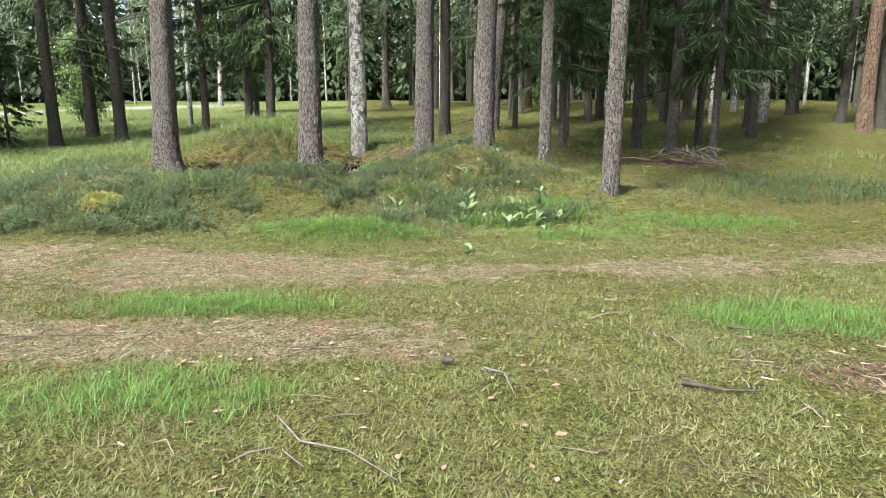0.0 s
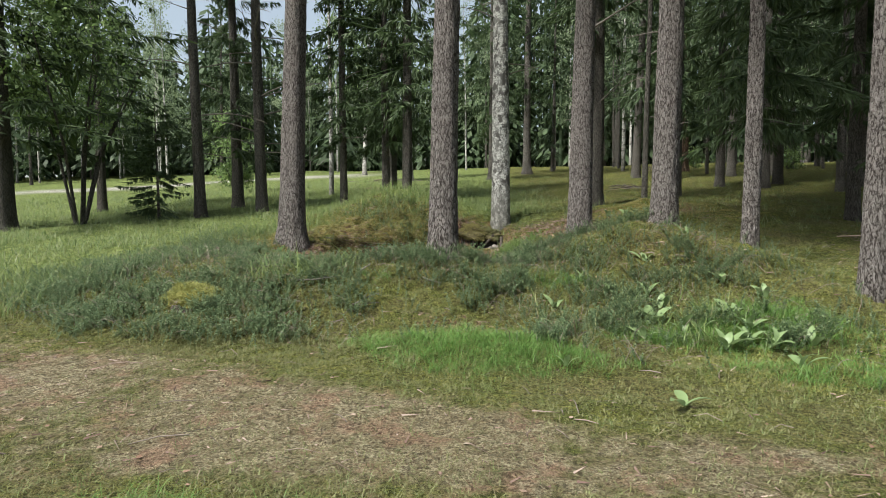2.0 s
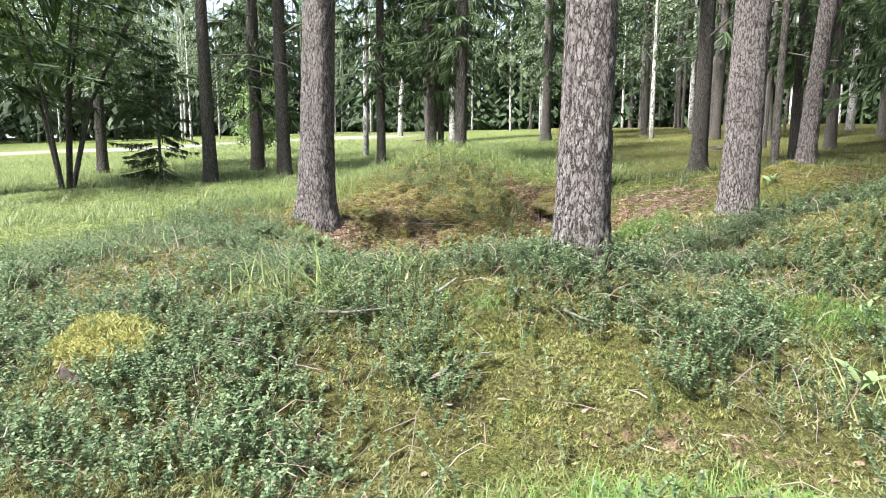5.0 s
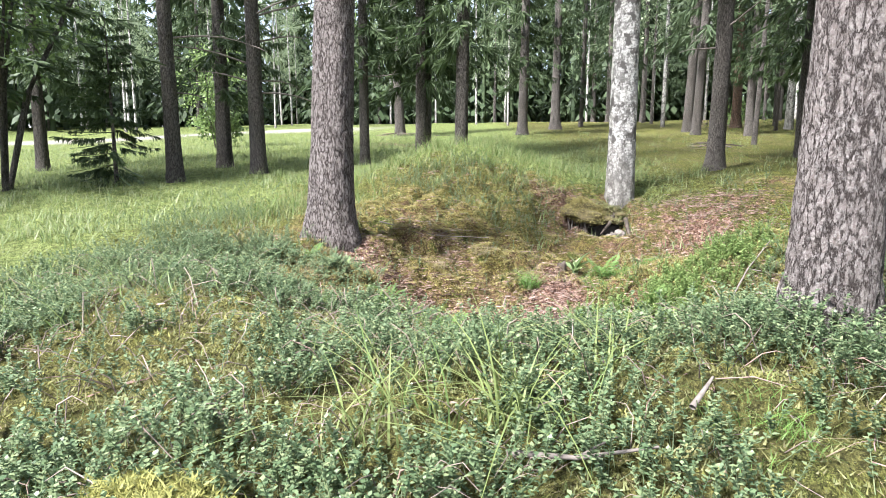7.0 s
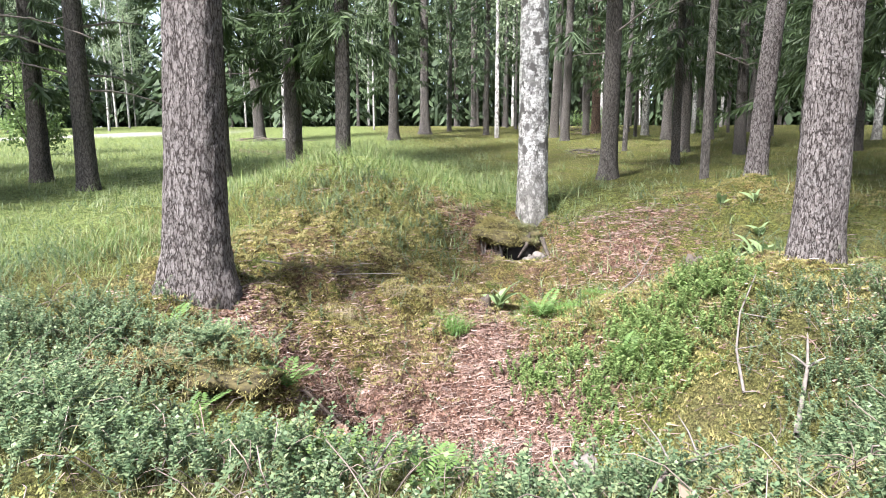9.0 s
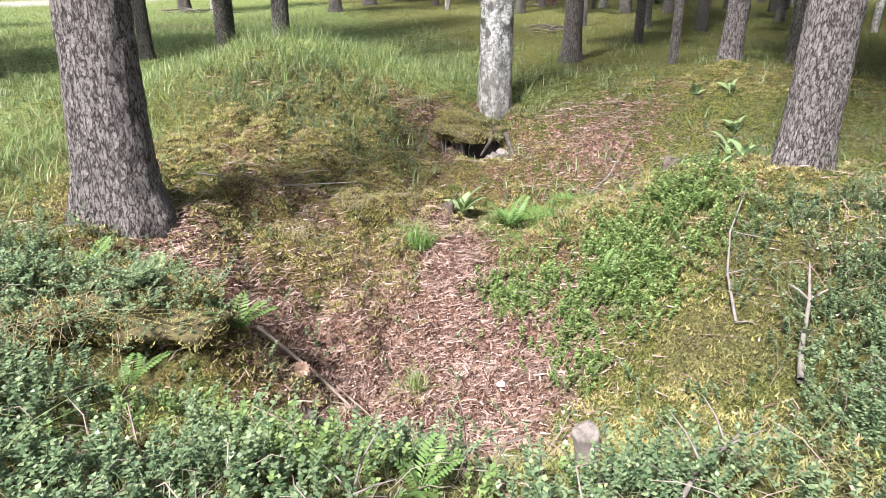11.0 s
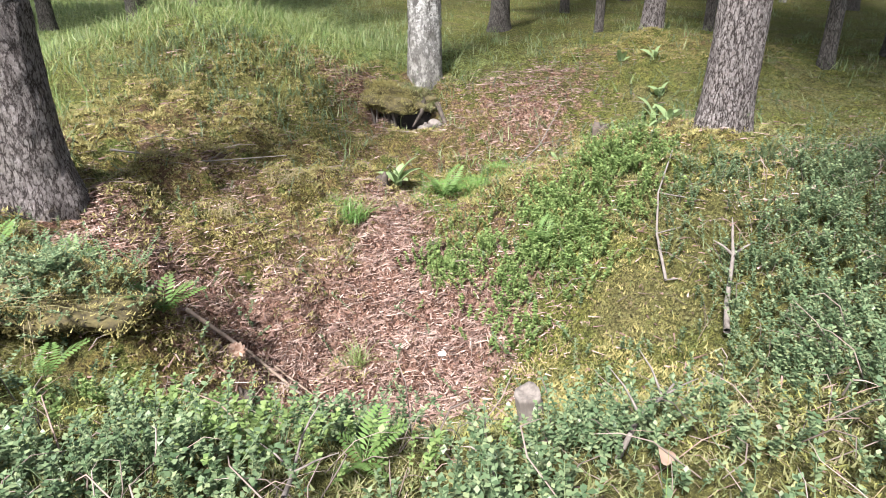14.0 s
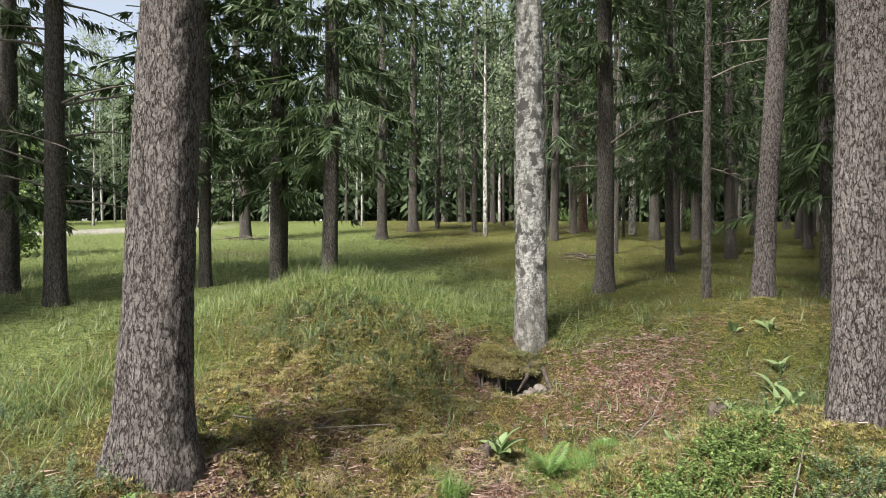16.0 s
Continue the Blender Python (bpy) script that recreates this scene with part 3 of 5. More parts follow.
def broad_crown_mesh(start, tall, wide, leaves, rng, leaf=0.07, hang=0.5):
    """Leafy sprays round the ends of many thin limbs."""
    clumps = max(14, leaves // 45)
    cz = start + (tall - start) * rng.random(clumps) ** 0.8
    share = (cz - start) / (tall - start)
    rad = wide * np.sqrt(rng.random(clumps)) * np.sin(np.pi * np.clip(0.12 + 0.83 * share, 0, 1)) ** 0.7
    a = rng.random(clumps) * 2 * np.pi
    centres = np.stack([rad * np.cos(a), rad * np.sin(a), cz], -1)
    which = rng.integers(0, clumps, leaves)
    off = rng.normal(size=(leaves, 3)) * np.array([0.30, 0.30, 0.24]) * wide * 0.42
    off[:, 2] -= hang * np.abs(rng.normal(size=leaves)) * 0.5
    c = centres[which] + off
    d = rng.normal(size=(leaves, 3))
    d[:, 2] -= 0.6
    d /= np.linalg.norm(d, axis=1, keepdims=True)
    w = np.cross(d, rng.normal(size=(leaves, 3)))
    w /= np.linalg.norm(w, axis=1, keepdims=True)
    s = leaf * rng.uniform(0.6, 1.3, leaves)[:, None]
    v = np.stack([c, c + d * s * 0.5 + w * s * 0.36, c + d * s, c + d * s * 0.5 - w * s * 0.36], 1)
    pieces = [(v.reshape(-1, 3), np.arange(leaves * 4).reshape(-1, 4))]
    for k in range(0, clumps, 2):
        e = centres[k]
        z0 = max(start * 0.8, e[2] - 0.9 * np.hypot(e[0], e[1]) - 0.3)
        pieces.append(tube([(0, 0, z0), (e[0] * 0.5, e[1] * 0.5, (z0 + e[2]) / 2 + 0.15), tuple(e)], [0.03, 0.018, 0.006], 3))
    return mesh_np("crown", *gather(pieces))


def dead_branch_mesh(length, radius, rise, curl, seed):
    rng = np.random.default_rng(seed)
    pts, p, d = [], Vector((0, 0, 0)), Vector((1, 0, rise)).normalized()
    for k in range(7):
        pts.append(tuple(p))
        p = p + d * (length / 6)
        d = (d + Vector((0, rng.uniform(-0.18, 0.18), curl + rng.uniform(-0.12, 0.12)))).normalized()
    pieces = [tube(pts, [radius * (1 - 0.14 * k) for k in range(7)], 6)]
    for k in (2, 3, 4, 5):
        if rng.random() < 0.75:
            o = Vector(pts[k])
            e = o + Vector((rng.uniform(0.1, 0.3), rng.uniform(-0.35, 0.35), rng.uniform(-0.15, 0.2))) * length * 0.5
            pieces.append(tube([tuple(o), tuple((o + e) / 2 + Vector((0, 0, 0.02))), tuple(e)], [radius * 0.45, radius * 0.3, radius * 0.12], 4))
    return smooth(mesh_np("branch", *gather(pieces)))


CROWNS = {
    "low": spruce_crown_mesh(2.3, 17, 2.3, 22, np.random.default_rng(1)),
    "low2": spruce_crown_mesh(1.9, 15, 2.0, 22, np.random.default_rng(2)),
    "mid": spruce_crown_mesh(4.2, 18, 2.2, 20, np.random.default_rng(3)),
    "high": spruce_crown_mesh(7.5, 21, 2.8, 16, np.random.default_rng(4)),
    "far_a": spruce_crown_mesh(2.6, 17, 2.2, 8, np.random.default_rng(5), 0.55, 3, 0.55, 0.06),
    "far_b": spruce_crown_mesh(3.6, 19, 2.4, 8, np.random.default_rng(6), 0.55, 3, 0.55, 0.06),
    "far_c": spruce_crown_mesh(1.2, 13, 2.0, 8, np.random.default_rng(8), 0.55, 3, 0.55, 0.06),
    "birch": broad_crown_mesh(4.5, 16, 2.0, 5200, np.random.default_rng(9)),
    "birch_high": broad_crown_mesh(8.0, 18, 2.4, 4200, np.random.default_rng(10)),
    "birch_far": broad_crown_mesh(3.5, 15, 1.9, 2000, np.random.default_rng(11), 0.14),
}
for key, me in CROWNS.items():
    # far birches take the leaf colour with the haze in it
    me.materials.append(HAZY_FAR_LEAF if key == "birch_far" else BROADLEAF if "birch" in key else NEEDLES_FAR if "far" in key else NEEDLES)

LABELS = {
    "spruce": "tall spruce with a straight grey-brown scaly trunk in moss",
    "pine": "tall conifer with a reddish grey flaky trunk on the bank",
    "birch": "birch with white bark broken by dark patches",
}


def tree(x, y, r, kind="spruce", crown="mid", lean=(0, 0), tall=17.0, fine=False, flare=0.5, bark=None, stubs=0, label="", sink=0.06, spreading=1.0, stub_long=(0.25, 1.4)):
    """One tree: trunk, crown and the dead branches along its trunk."""
    seed = int(abs(x * 13.7 + y * 7.3) * 10) % 997
    t = thing(kind + "_tree" if kind != "pine" else "conifer_tree", label or LABELS[kind], "tree", (x, y, ground_z(x, y) - sink), "trees of the forest")
    part("trunk", trunk_mesh(r, tall, lean, fine, flare, seed), bark or (BIRCH if kind == "birch" else BARK if fine else BARK_FAR), t)
    if crown:
        c = part("crown", CROWNS[crown], NEEDLES, t)
        c.matrix_basis = pose(0, 0, 0, -lean[1], lean[0], (seed * 37) % 360) @ Matrix.Diagonal((spreading, spreading, 1, 1))
    rng = np.random.default_rng(seed)
    for k in range(stubs):
        z = rng.uniform(1.6, 5.5)
        long = rng.uniform(*stub_long)
        b = part("branch", dead_branch_mesh(long, 0.012 + 0.006 * long, rng.uniform(-0.25, 0.5), -0.05, seed + k), DEAD, t, "bare grey dead branch")
        a = rng.uniform(0, 360)
        rr = r * 0.8
        b.matrix_basis = pose(rr * math.cos(radians(a)) + math.tan(radians(lean[0])) * z, rr * math.sin(radians(a)), z, 0, 0, a)
    return t


NEAR_TREES = [
    dict(x=-5.31, y=11.55, r=0.207, crown="high", lean=(2.9, 0), tall=21, fine=True, flare=0.45, stubs=1, label="thick spruce with flaky pinkish grey bark above the hollow"),
    dict(x=-1.85, y=8.42, r=0.148, crown="high", lean=(1.8, 0), tall=19, fine=True, flare=0.5, stubs=1, label="spruce with knobbly pinkish grey bark among lingonberry shrubs"),
    dict(x=-2.18, y=15.05, r=0.185, kind="birch", crown="birch_high", lean=(0.3, 0), tall=18, fine=True, flare=0.25, stubs=5, sink=0.15, label="old birch with rough white bark above an undercut bank"),
    dict(x=-0.46, y=11.75, r=0.170, crown="high", lean=(1.6, 0), tall=20, fine=True, flare=0.4, stubs=1, label="grey scaly spruce on the far rim of the hollow"),
    dict(x=0.62, y=9.85, r=0.155, crown="mid", lean=(0.3, 0), tall=18, fine=True, flare=0.3, label="dark scaly spruce on top of the mound"),
    dict(x=1.52, y=9.75, r=0.085, crown="mid", lean=(0.8, 0), tall=14, fine=True, flare=0.3),
    dict(x=2.15, y=8.12, r=0.105, crown="mid", lean=(0.8, 0), tall=15, fine=True, flare=0.4, label="slender grey spruce with small branch scars beside the path"),
    dict(x=-0.10, y=18.5, r=0.160, crown="mid", lean=(0.0, 0), tall=18, stubs=3, flare=0.9),
    dict(x=1.16, y=15.6, r=0.135, crown="high", lean=(3.4, 0), tall=18, stubs=4, fine=True),
    dict(x=0.97, y=16.8, r=0.070, crown=None, lean=(0.6, 0), tall=13, stubs=3),
    dict(x=-4.95, y=17.3, r=0.125, crown="low", lean=(0.3, 0), tall=17),
    dict(x=-6.3, y=19.5, r=0.120, crown="low2", tall=15),
    dict(x=-6.35, y=20.6, r=0.090, crown="low", tall=16),
    dict(x=-9.3, y=17.5, r=0.165, crown="high", lean=(-0.4, 0), tall=18, stubs=16, stub_long=(0.9, 2.4), label="grey conifer with many long bare dead branches"),
    dict(x=-10.3, y=16.1, r=0.150, crown="high", lean=(-0.6, 0), tall=17, stubs=8, stub_long=(0.6, 1.8)),
    dict(x=-10.9, y=18.8, r=0.160, crown="low2", tall=17),
    dict(x=-7.6, y=19.4, r=0.120, crown="low", tall=17, stubs=2),
    dict(x=-9.7, y=23.2, r=0.085, kind="birch", crown="birch", tall=14),
    dict(x=-13.5, y=13.3, r=0.220, crown="low", tall=18, spreading=1.9, label="dark spruce with low drooping boughs at the meadow's edge"),
    dict(x=2.6, y=14.0, r=0.085, crown="low2", tall=14),
    dict(x=4.55, y=14.9, r=0.120, crown="low", tall=16),
    dict(x=5.05, y=14.0, r=0.130, crown="mid", tall=17, lean=(0.5, 0)),
    dict(x=5.7, y=13.3, r=0.085, crown="low2", tall=13),
    dict(x=13.2, y=19.8, r=0.22, kind="pine", crown="high", tall=20, bark=BARK_PINE),
    dict(x=4.2, y=25.3, r=0.15, crown="low", tall=17),
    dict(x=-10.0, y=31.0, r=0.20, crown="low2", tall=18, lean=(-3, 0)),
    dict(x=-9.0, y=31.2, r=0.16, kind="birch", crown="birch", tall=17),
    dict(x=-4.8, y=31.0, r=0.20, crown="low", tall=18, flare=0.9),
    dict(x=-3.6, y=35.5, r=0.22, crown="mid", tall=18, flare=0.9),
    dict(x=-15.0, y=40.5, r=0.16, kind="birch", crown="birch", tall=16, lean=(3, 0)),
    dict(x=12.2, y=24.3, r=0.16, kind="birch", crown="birch_high", tall=18, lean=(1, 0)),
    dict(x=8.3, y=37.0, r=0.18, kind="birch", crown="birch_high", tall=18),
    dict(x=13.8, y=30.2, r=0.16, kind="birch", crown="birch", tall=17),
    dict(x=4.6, y=36.5, r=0.2, kind="pine", crown="mid", tall=19, bark=BARK_PINE),
    dict(x=7.3, y=30.4, r=0.17, crown="low", tall=17),
    dict(x=-14.8, y=17.6, r=0.13, crown="low", tall=17),
    dict(x=3.3, y=17.4, r=0.08, crown="low2", tall=14),
    dict(x=6.4, y=15.8, r=0.10, crown="low", tall=15),
    dict(x=2.3, y=21.2, r=0.10, crown="low", tall=15),
    dict(x=8.6, y=17.6, r=0.13, crown="low", tall=16),
    dict(x=10.4, y=21.6, r=0.15, crown="low2", tall=17),
    dict(x=7.0, y=22.4, r=0.12, crown="low", tall=16),
    dict(x=13.0, y=26.4, r=0.15, crown="low", tall=17),
    dict(x=9.6, y=27.2, r=0.14, crown="low2", tall=17),
    dict(x=3.4, y=29.6, r=0.14, crown="low", tall=17),
    dict(x=16.2, y=22.8, r=0.16, crown="low", tall=17),
    dict(x=5.8, y=33.0, r=0.16, kind="birch", crown="birch_high", tall=18),
]
for spec in NEAR_TREES:
    tree(**spec)


def far_forest():
    """Rows of spruces and birches behind the meadow and all round the glade."""
    stock = {
        "far_a": (trunk_mesh(0.15, 17, seed=1), BARK_FAR), "far_b": (trunk_mesh(0.17, 19, seed=2), BARK_FAR), "far_c": (trunk_mesh(0.12, 13, seed=3), BARK_FAR),
        "birch_far": (trunk_mesh(0.10, 15, seed=4, flare=0.2), BIRCH), None: (trunk_mesh(0.075, 12, seed=5), BARK_FAR)}
    masters = {}
    for key, (me, mat) in stock.items():
        kind = "birch" if key == "birch_far" else "spruce"
        lab = "slim birch with a white trunk in the woods" if kind == "birch" else "thin bare spruce pole in the dark woods" if key is None else "dark green spruce in the dense woods"
        m = thing(kind + "_tree", lab, "tree", (0, 0, 0), "trees of the forest")
        part("trunk", me, mat, m)
        if key:
            part("crown", CROWNS[key], NEEDLES_FAR, m)
        masters[key] = m
    taken = [(d["x"], d["y"]) for d in NEAR_TREES]
    rng = np.random.default_rng(31)
    first, made, tries = set(), 0, 0
    while made < 185 and tries < 6000:
        tries += 1
        ang = rng.uniform(-52, 2) if rng.random() < 0.58 else rng.uniform(2, 66)
        far = 21 + 42 * rng.random() ** 1.15
        x, y = -2.5 - far * math.sin(radians(ang)), 5 + far * math.cos(radians(ang))
        if ang > 6 and far < 36 + 0.10 * (ang - 6):
            continue
        if -8 < ang <= 6 and far < 29:
            continue
        if min(math.hypot(x - a, y - b) for a, b in taken) < (1.5 if far < 40 else 1.9):
            continue
        u = rng.random()
        key = "birch_far" if u < (0.18 if ang < 6 else 0.55 if ang < 14 else 0.74) else None if u < 0.44 and far < 46 else ("far_a", "far_b", "far_c")[int(rng.integers(3))]
        if key == "far_c" and far < 33:
            key = "far_b"
        taken.append((x, y))
        m = pose(x, y, ground_z(x, y) - 0.08, rng.normal(0, 0.8), rng.normal(0, 0.8), rng.uniform(0, 360))
        if key not in first:
            first.add(key)
            masters[key].matrix_basis = m
        else:
            c = copy_thing(masters[key], m)
            s = rng.uniform(0.85, 1.15) if ang < 6 else rng.uniform(0.62, 0.9)
            c.scale = (s, s, s)
        made += 1


far_forest()


def far_woods():
    """The closed woods behind, too far off to tell one tree from the next."""
    rng = np.random.default_rng(5)
    pieces = []
    for k in range(760):
        ang = rng.uniform(-80, 95)
        far = rng.uniform(50, 74)
        x, y = -2.5 - far * math.sin(radians(ang)), 5 + far * math.cos(radians(ang))
        z, tall = ground_z(x, y), rng.uniform(15, 22) if ang < 8 else rng.uniform(8, 14)
        n = 150
        s = rng.random(n) ** 1.5
        a = rng.random(n) * 2 * np.pi
        rad = 3.0 * (1 - s) ** 0.8 * rng.uniform(0.3, 1, n)
        c = np.stack([x + rad * np.cos(a), y + rad * np.sin(a), z + 0.9 + s * tall], -1)
        d = np.stack([np.cos(a) * 0.8, np.sin(a) * 0.8, -rng.uniform(0.3, 1.0, n)], -1) * rng.uniform(0.5, 1.3, n)[:, None]
        w = np.stack([-np.sin(a), np.cos(a), rng.normal(0, 0.3, n)], -1) * rng.uniform(0.13, 0.30, n)[:, None]
        v = np.stack([c, c + d * 0.5 + w, c + d, c + d * 0.5 - w], 1)
        pieces.append((v.reshape(-1, 3), np.arange(n * 4).reshape(-1, 4)))
        pieces.append(tube([(x, y, z - 0.2), (x, y, z + tall)], [0.2, 0.03], 5))
    ob = part("distant_woods", mesh_np("distant_woods", *gather(pieces)), NEEDLES_FAR)
    tagged(ob, "dark wall of distant conifer woods", "woods", kind="stuff")


far_woods()

# ---------------------------------------------------------------- undergrowth
def scatter(shape, count, box, density, seed):
    """Places on the ground, kept with the chance that density gives."""
    rng = np.random.default_rng(seed)
    x = rng.uniform(box[0], box[1], count)
    y = rng.uniform(box[2], box[3], count)
    keep = rng.random(count) < density(x, y)
    x, y = x[keep], y[keep]
    return np.stack([x, y, height(x, y)], -1), rng


def spread(templates, places, rng, size=(0.7, 1.3), tilt=0.25, sink=0.0):
    """Many turned and scaled copies of small templates as one array."""
    pieces = []
    pick = rng.integers(0, len(templates), len(places))
    for k, (tv, tf) in enumerate(templates):
        p = places[pick == k]
        n = len(p)
        if not n:
            continue
        a, s = rng.uniform(0, 2 * np.pi, n), rng.uniform(*size, n)
        tx, ty = rng.normal(0, tilt, n), rng.normal(0, tilt, n)
        v = np.repeat(tv[None], n, 0) * s[:, None, None]
        c, sn = np.cos(a)[:, None], np.sin(a)[:, None]
        x, y, z = v[..., 0] * c - v[..., 1] * sn, v[..., 0] * sn + v[..., 1] * c, v[..., 2]
        x, y = x + tx[:, None] * z, y + ty[:, None] * z
        v = np.stack([x, y, z - sink], -1) + p[:, None, :]
        f = tf[None] + (np.arange(n) * len(tv))[:, None, None]
        pieces.append((v.reshape(-1, 3), f.reshape(-1, tf.shape[1])))
    return gather(pieces)


def sprig(rng, tall, leaves, leaf, wide=0.36):
    """An upright twig with small oval leaves (each leaf two quads folded on its midrib)."""
    pts = [np.zeros(3)]
    lean = rng.normal(0, 0.35, 2)
    for k in range(3):
        pts.append(np.array([lean[0] * tall * (k + 1) / 3, lean[1] * tall * (k + 1) / 3, tall * (k + 1) / 3]))
    pieces = [tube([tuple(pts[0]), tuple(pts[3])], [0.002, 0.001], 3)]
    for k in range(leaves):
        u = 0.25 + 0.75 * (k + rng.random()) / leaves
        p = np.array([lean[0] * tall * u, lean[1] * tall * u, tall * u])
        a = k * 2.4 + rng.uniform(-0.5, 0.5)
        up = rng.uniform(-0.1, 0.9)
        d = np.array([np.cos(a) * np.cos(up), np.sin(a) * np.cos(up), np.sin(up)])
        w = np.cross(d, (0, 0, 1.0))
        w /= np.linalg.norm(w) + 1e-6
        nrm = np.cross(w, d)
        L = leaf * rng.uniform(0.7, 1.25)
        fold = nrm * L * 0.12
        v = np.array([p, p + d * L * 0.5 + w * L * wide + fold, p + d * L, p + d * L * 0.5 - w * L * wide + fold])
        pieces.append((v, np.array([[0, 1, 2, 3]])))
    return gather(pieces)


def blade(rng, tall, width, bend, steps=3):
    d = rng.uniform(0, 2 * np.pi)
    s = np.linspace(0, 1, steps + 1)
    out = bend * tall * s ** 1.9
    z = tall * (s - 0.35 * bend * s ** 2.2)
    w = width * (1 - 0.93 * s ** 1.5) / 2
    c, sn = np.cos(d), np.sin(d)
    left = np.stack([out * c - w * sn, out * sn + w * c, z], -1)
    right = np.stack([out * c + w * sn, out * sn - w * c, z], -1)
    v = np.stack([left, right], 1).reshape(-1, 3)
    f = np.array([[2 * k, 2 * k + 1, 2 * k + 3, 2 * k + 2] for k in range(steps)])
    return v, f


def tuft(rng, blades, tall, width, bend, radius, steps=3):
    pieces = []
    for _ in range(blades):
        v, f = blade(rng, tall * rng.uniform(0.45, 1.1), width, bend * rng.uniform(0.3, 1.3), steps)
        r, a = radius * math.sqrt(rng.random()), rng.uniform(0, 6.28)
        pieces.append((v + (r * math.cos(a), r * math.sin(a), 0), f))
    return gather(pieces)


def stuff(name, arrays, material, label, category):
    return tagged(part(name, mesh_np(name, *arrays), material), label, category, kind="stuff")


TR = np.random.default_rng(77)
NEARBOX = (-7.4, 2.2, 6.0, 11.6)
# lingonberry on the banks
lingo = [sprig(TR, TR.uniform(0.08, 0.17), 24, 0.0175, 0.37) for _ in range(9)]
pl, rg = scatter(0, 46000, NEARBOX, lambda x, y: np.clip(shrub_mask(x, y) * 1.7 - 0.42 + 0.9 * (fbm(x * 1.5, y * 1.5, 15) - 0.5), 0.02 + 0.02 * (y > 6.3), 1) * (0.10 + 0.90 * (fbm(x * 3.1, y * 3.1, 14) > 0.505)), 1)
pn, _r = scatter(0, 9000, (-8.4, 1.2, 11.6, 15.2), lambda x, y: np.clip(shrub_mask(x, y) * 1.3 - 0.25, 0.06, 0.8), 27)
pl = np.concatenate([pl, pn])
pl[:, 2] += 0.12 * np.clip(fbm(pl[:, 0] * 2.4, pl[:, 1] * 2.4, 16, 3) - 0.45, 0, 0.4)
stuff("lingonberry_shrubs", spread(lingo, pl, rg, (0.75, 1.2)), LINGON, "low blue-green lingonberry shrubs covering the banks", "shrubs")
pl, rg = scatter(0, 9000, (3.0, 9.0, 7.0, 12.5), lambda x, y: np.clip(shrub_mask(x, y) * 1.2 - 0.2, 0, 0.5), 2)
stuff("bilberry_shrubs", spread(lingo, pl, rg, (0.9, 1.5)), LINGON, "bilberry shrubs along the shaded path", "shrubs")
# bilberry in the hollow
bilb = [sprig(TR, TR.uniform(0.07, 0.15), 24, 0.0185, 0.40) for _ in range(6)]


def bilberry_density(x, y):
    m = 1.2 * blob(x, y, -1.95, 11.25, 0.55, 0.50) + 1.0 * blob(x, y, -2.62, 11.75, 0.30, 0.32) + 0.6 * blob(x, y, -1.35, 11.7, 0.5, 0.4) + 0.5 * blob(x, y, -4.3, 9.6, 0.5, 0.4)
    m += 0.35 * blob(x, y, -2.4, 10.6, 0.3, 0.4) + 0.25 * blob(x, y, -3.6, 9.1, 1.0, 0.35)
    return np.clip(m * 1.2 - 0.2, 0, 1) * (0.15 + 0.85 * (fbm(x * 4, y * 4, 18) > 0.42))


pl, rg = scatter(0, 26000, (-5.5, -0.8, 8.4, 13.0), bilberry_density, 3)
stuff("bilberry_shrubs", spread(bilb, pl, rg), BILBERRY, "fresh green bilberry shrubs in the hollow", "shrubs")


# moss
def moss_density(x, y):
    return (1 + 0.6 * bank_mask(x, y)) * np.clip(1 - 1.2 * path_mask(x, y) - 1.1 * litter_mask(x, y) - 0.15 * shrub_mask(x, y), 0.02, 1) * np.clip(fbm(x * 1.9, y * 1.9, 40) * 2.4 - 0.55, 0.05, 1)


def moss_tuft(rng, shoots, tall, width, radius):
    v = []
    for _ in range(shoots):
        r, a, d = radius * math.sqrt(rng.random()), rng.uniform(0, 6.28), rng.uniform(0, 6.28)
        p = np.array([r * math.cos(a), r * math.sin(a), 0])
        w = np.array([math.cos(d), math.sin(d), 0]) * width
        tip = p + (rng.normal(0, 0.6) * tall, rng.normal(0, 0.6) * tall, tall * rng.uniform(0.5, 1.1))
        v += [p - w, p + w, tip]
    return np.array(v), np.arange(shoots * 3).reshape(-1, 3)


mosst = [moss_tuft(TR, 8, 0.021, 0.0040, 0.05) for _ in range(6)]
pl, rg = scatter(0, 44000, (-6.2, 3.2, 1.7, 13.6), moss_density, 4)
near_moss, _r = scatter(0, 13000, (-4.6, -0.6, 5.9, 9.4), lambda x, y: np.clip(moss_density(x, y) + 0.25, 0, 1), 28)
pl = np.concatenate([pl, near_moss])
stuff("moss", spread(mosst, pl, rg, (0.5, 1.2)), MOSS, "yellow-green feather moss carpet", "moss")


pl, rg = scatter(0, 16000, (-3.6, -1.2, 8.8, 11.2), lambda x, y: np.clip(1.3 * blob(x, y, -2.35, 9.9, 0.42, 0.55) + 0.5 * blob(x, y, -1.75, 10.7, 0.3, 0.5) - 0.15, 0, 1) * (fbm(x * 5, y * 5, 44) > 0.4), 24)
stuff("yellow_moss", spread(mosst, pl, rg, (0.7, 1.4)), GOLD_MOSS, "yellow moss strip running down into the hollow", "moss")


def clump_density(x, y):
    """Golden moss on the raised parts of the banks of the hollow."""
    high = np.clip((np.abs(fbm(x * 2.6, y * 2.6, 33, 3) - 0.5) - 0.05) * 9, 0, 1)
    return np.clip(bank_mask(x, y) * high * 1.3 - litter_mask(x, y), 0, 1)


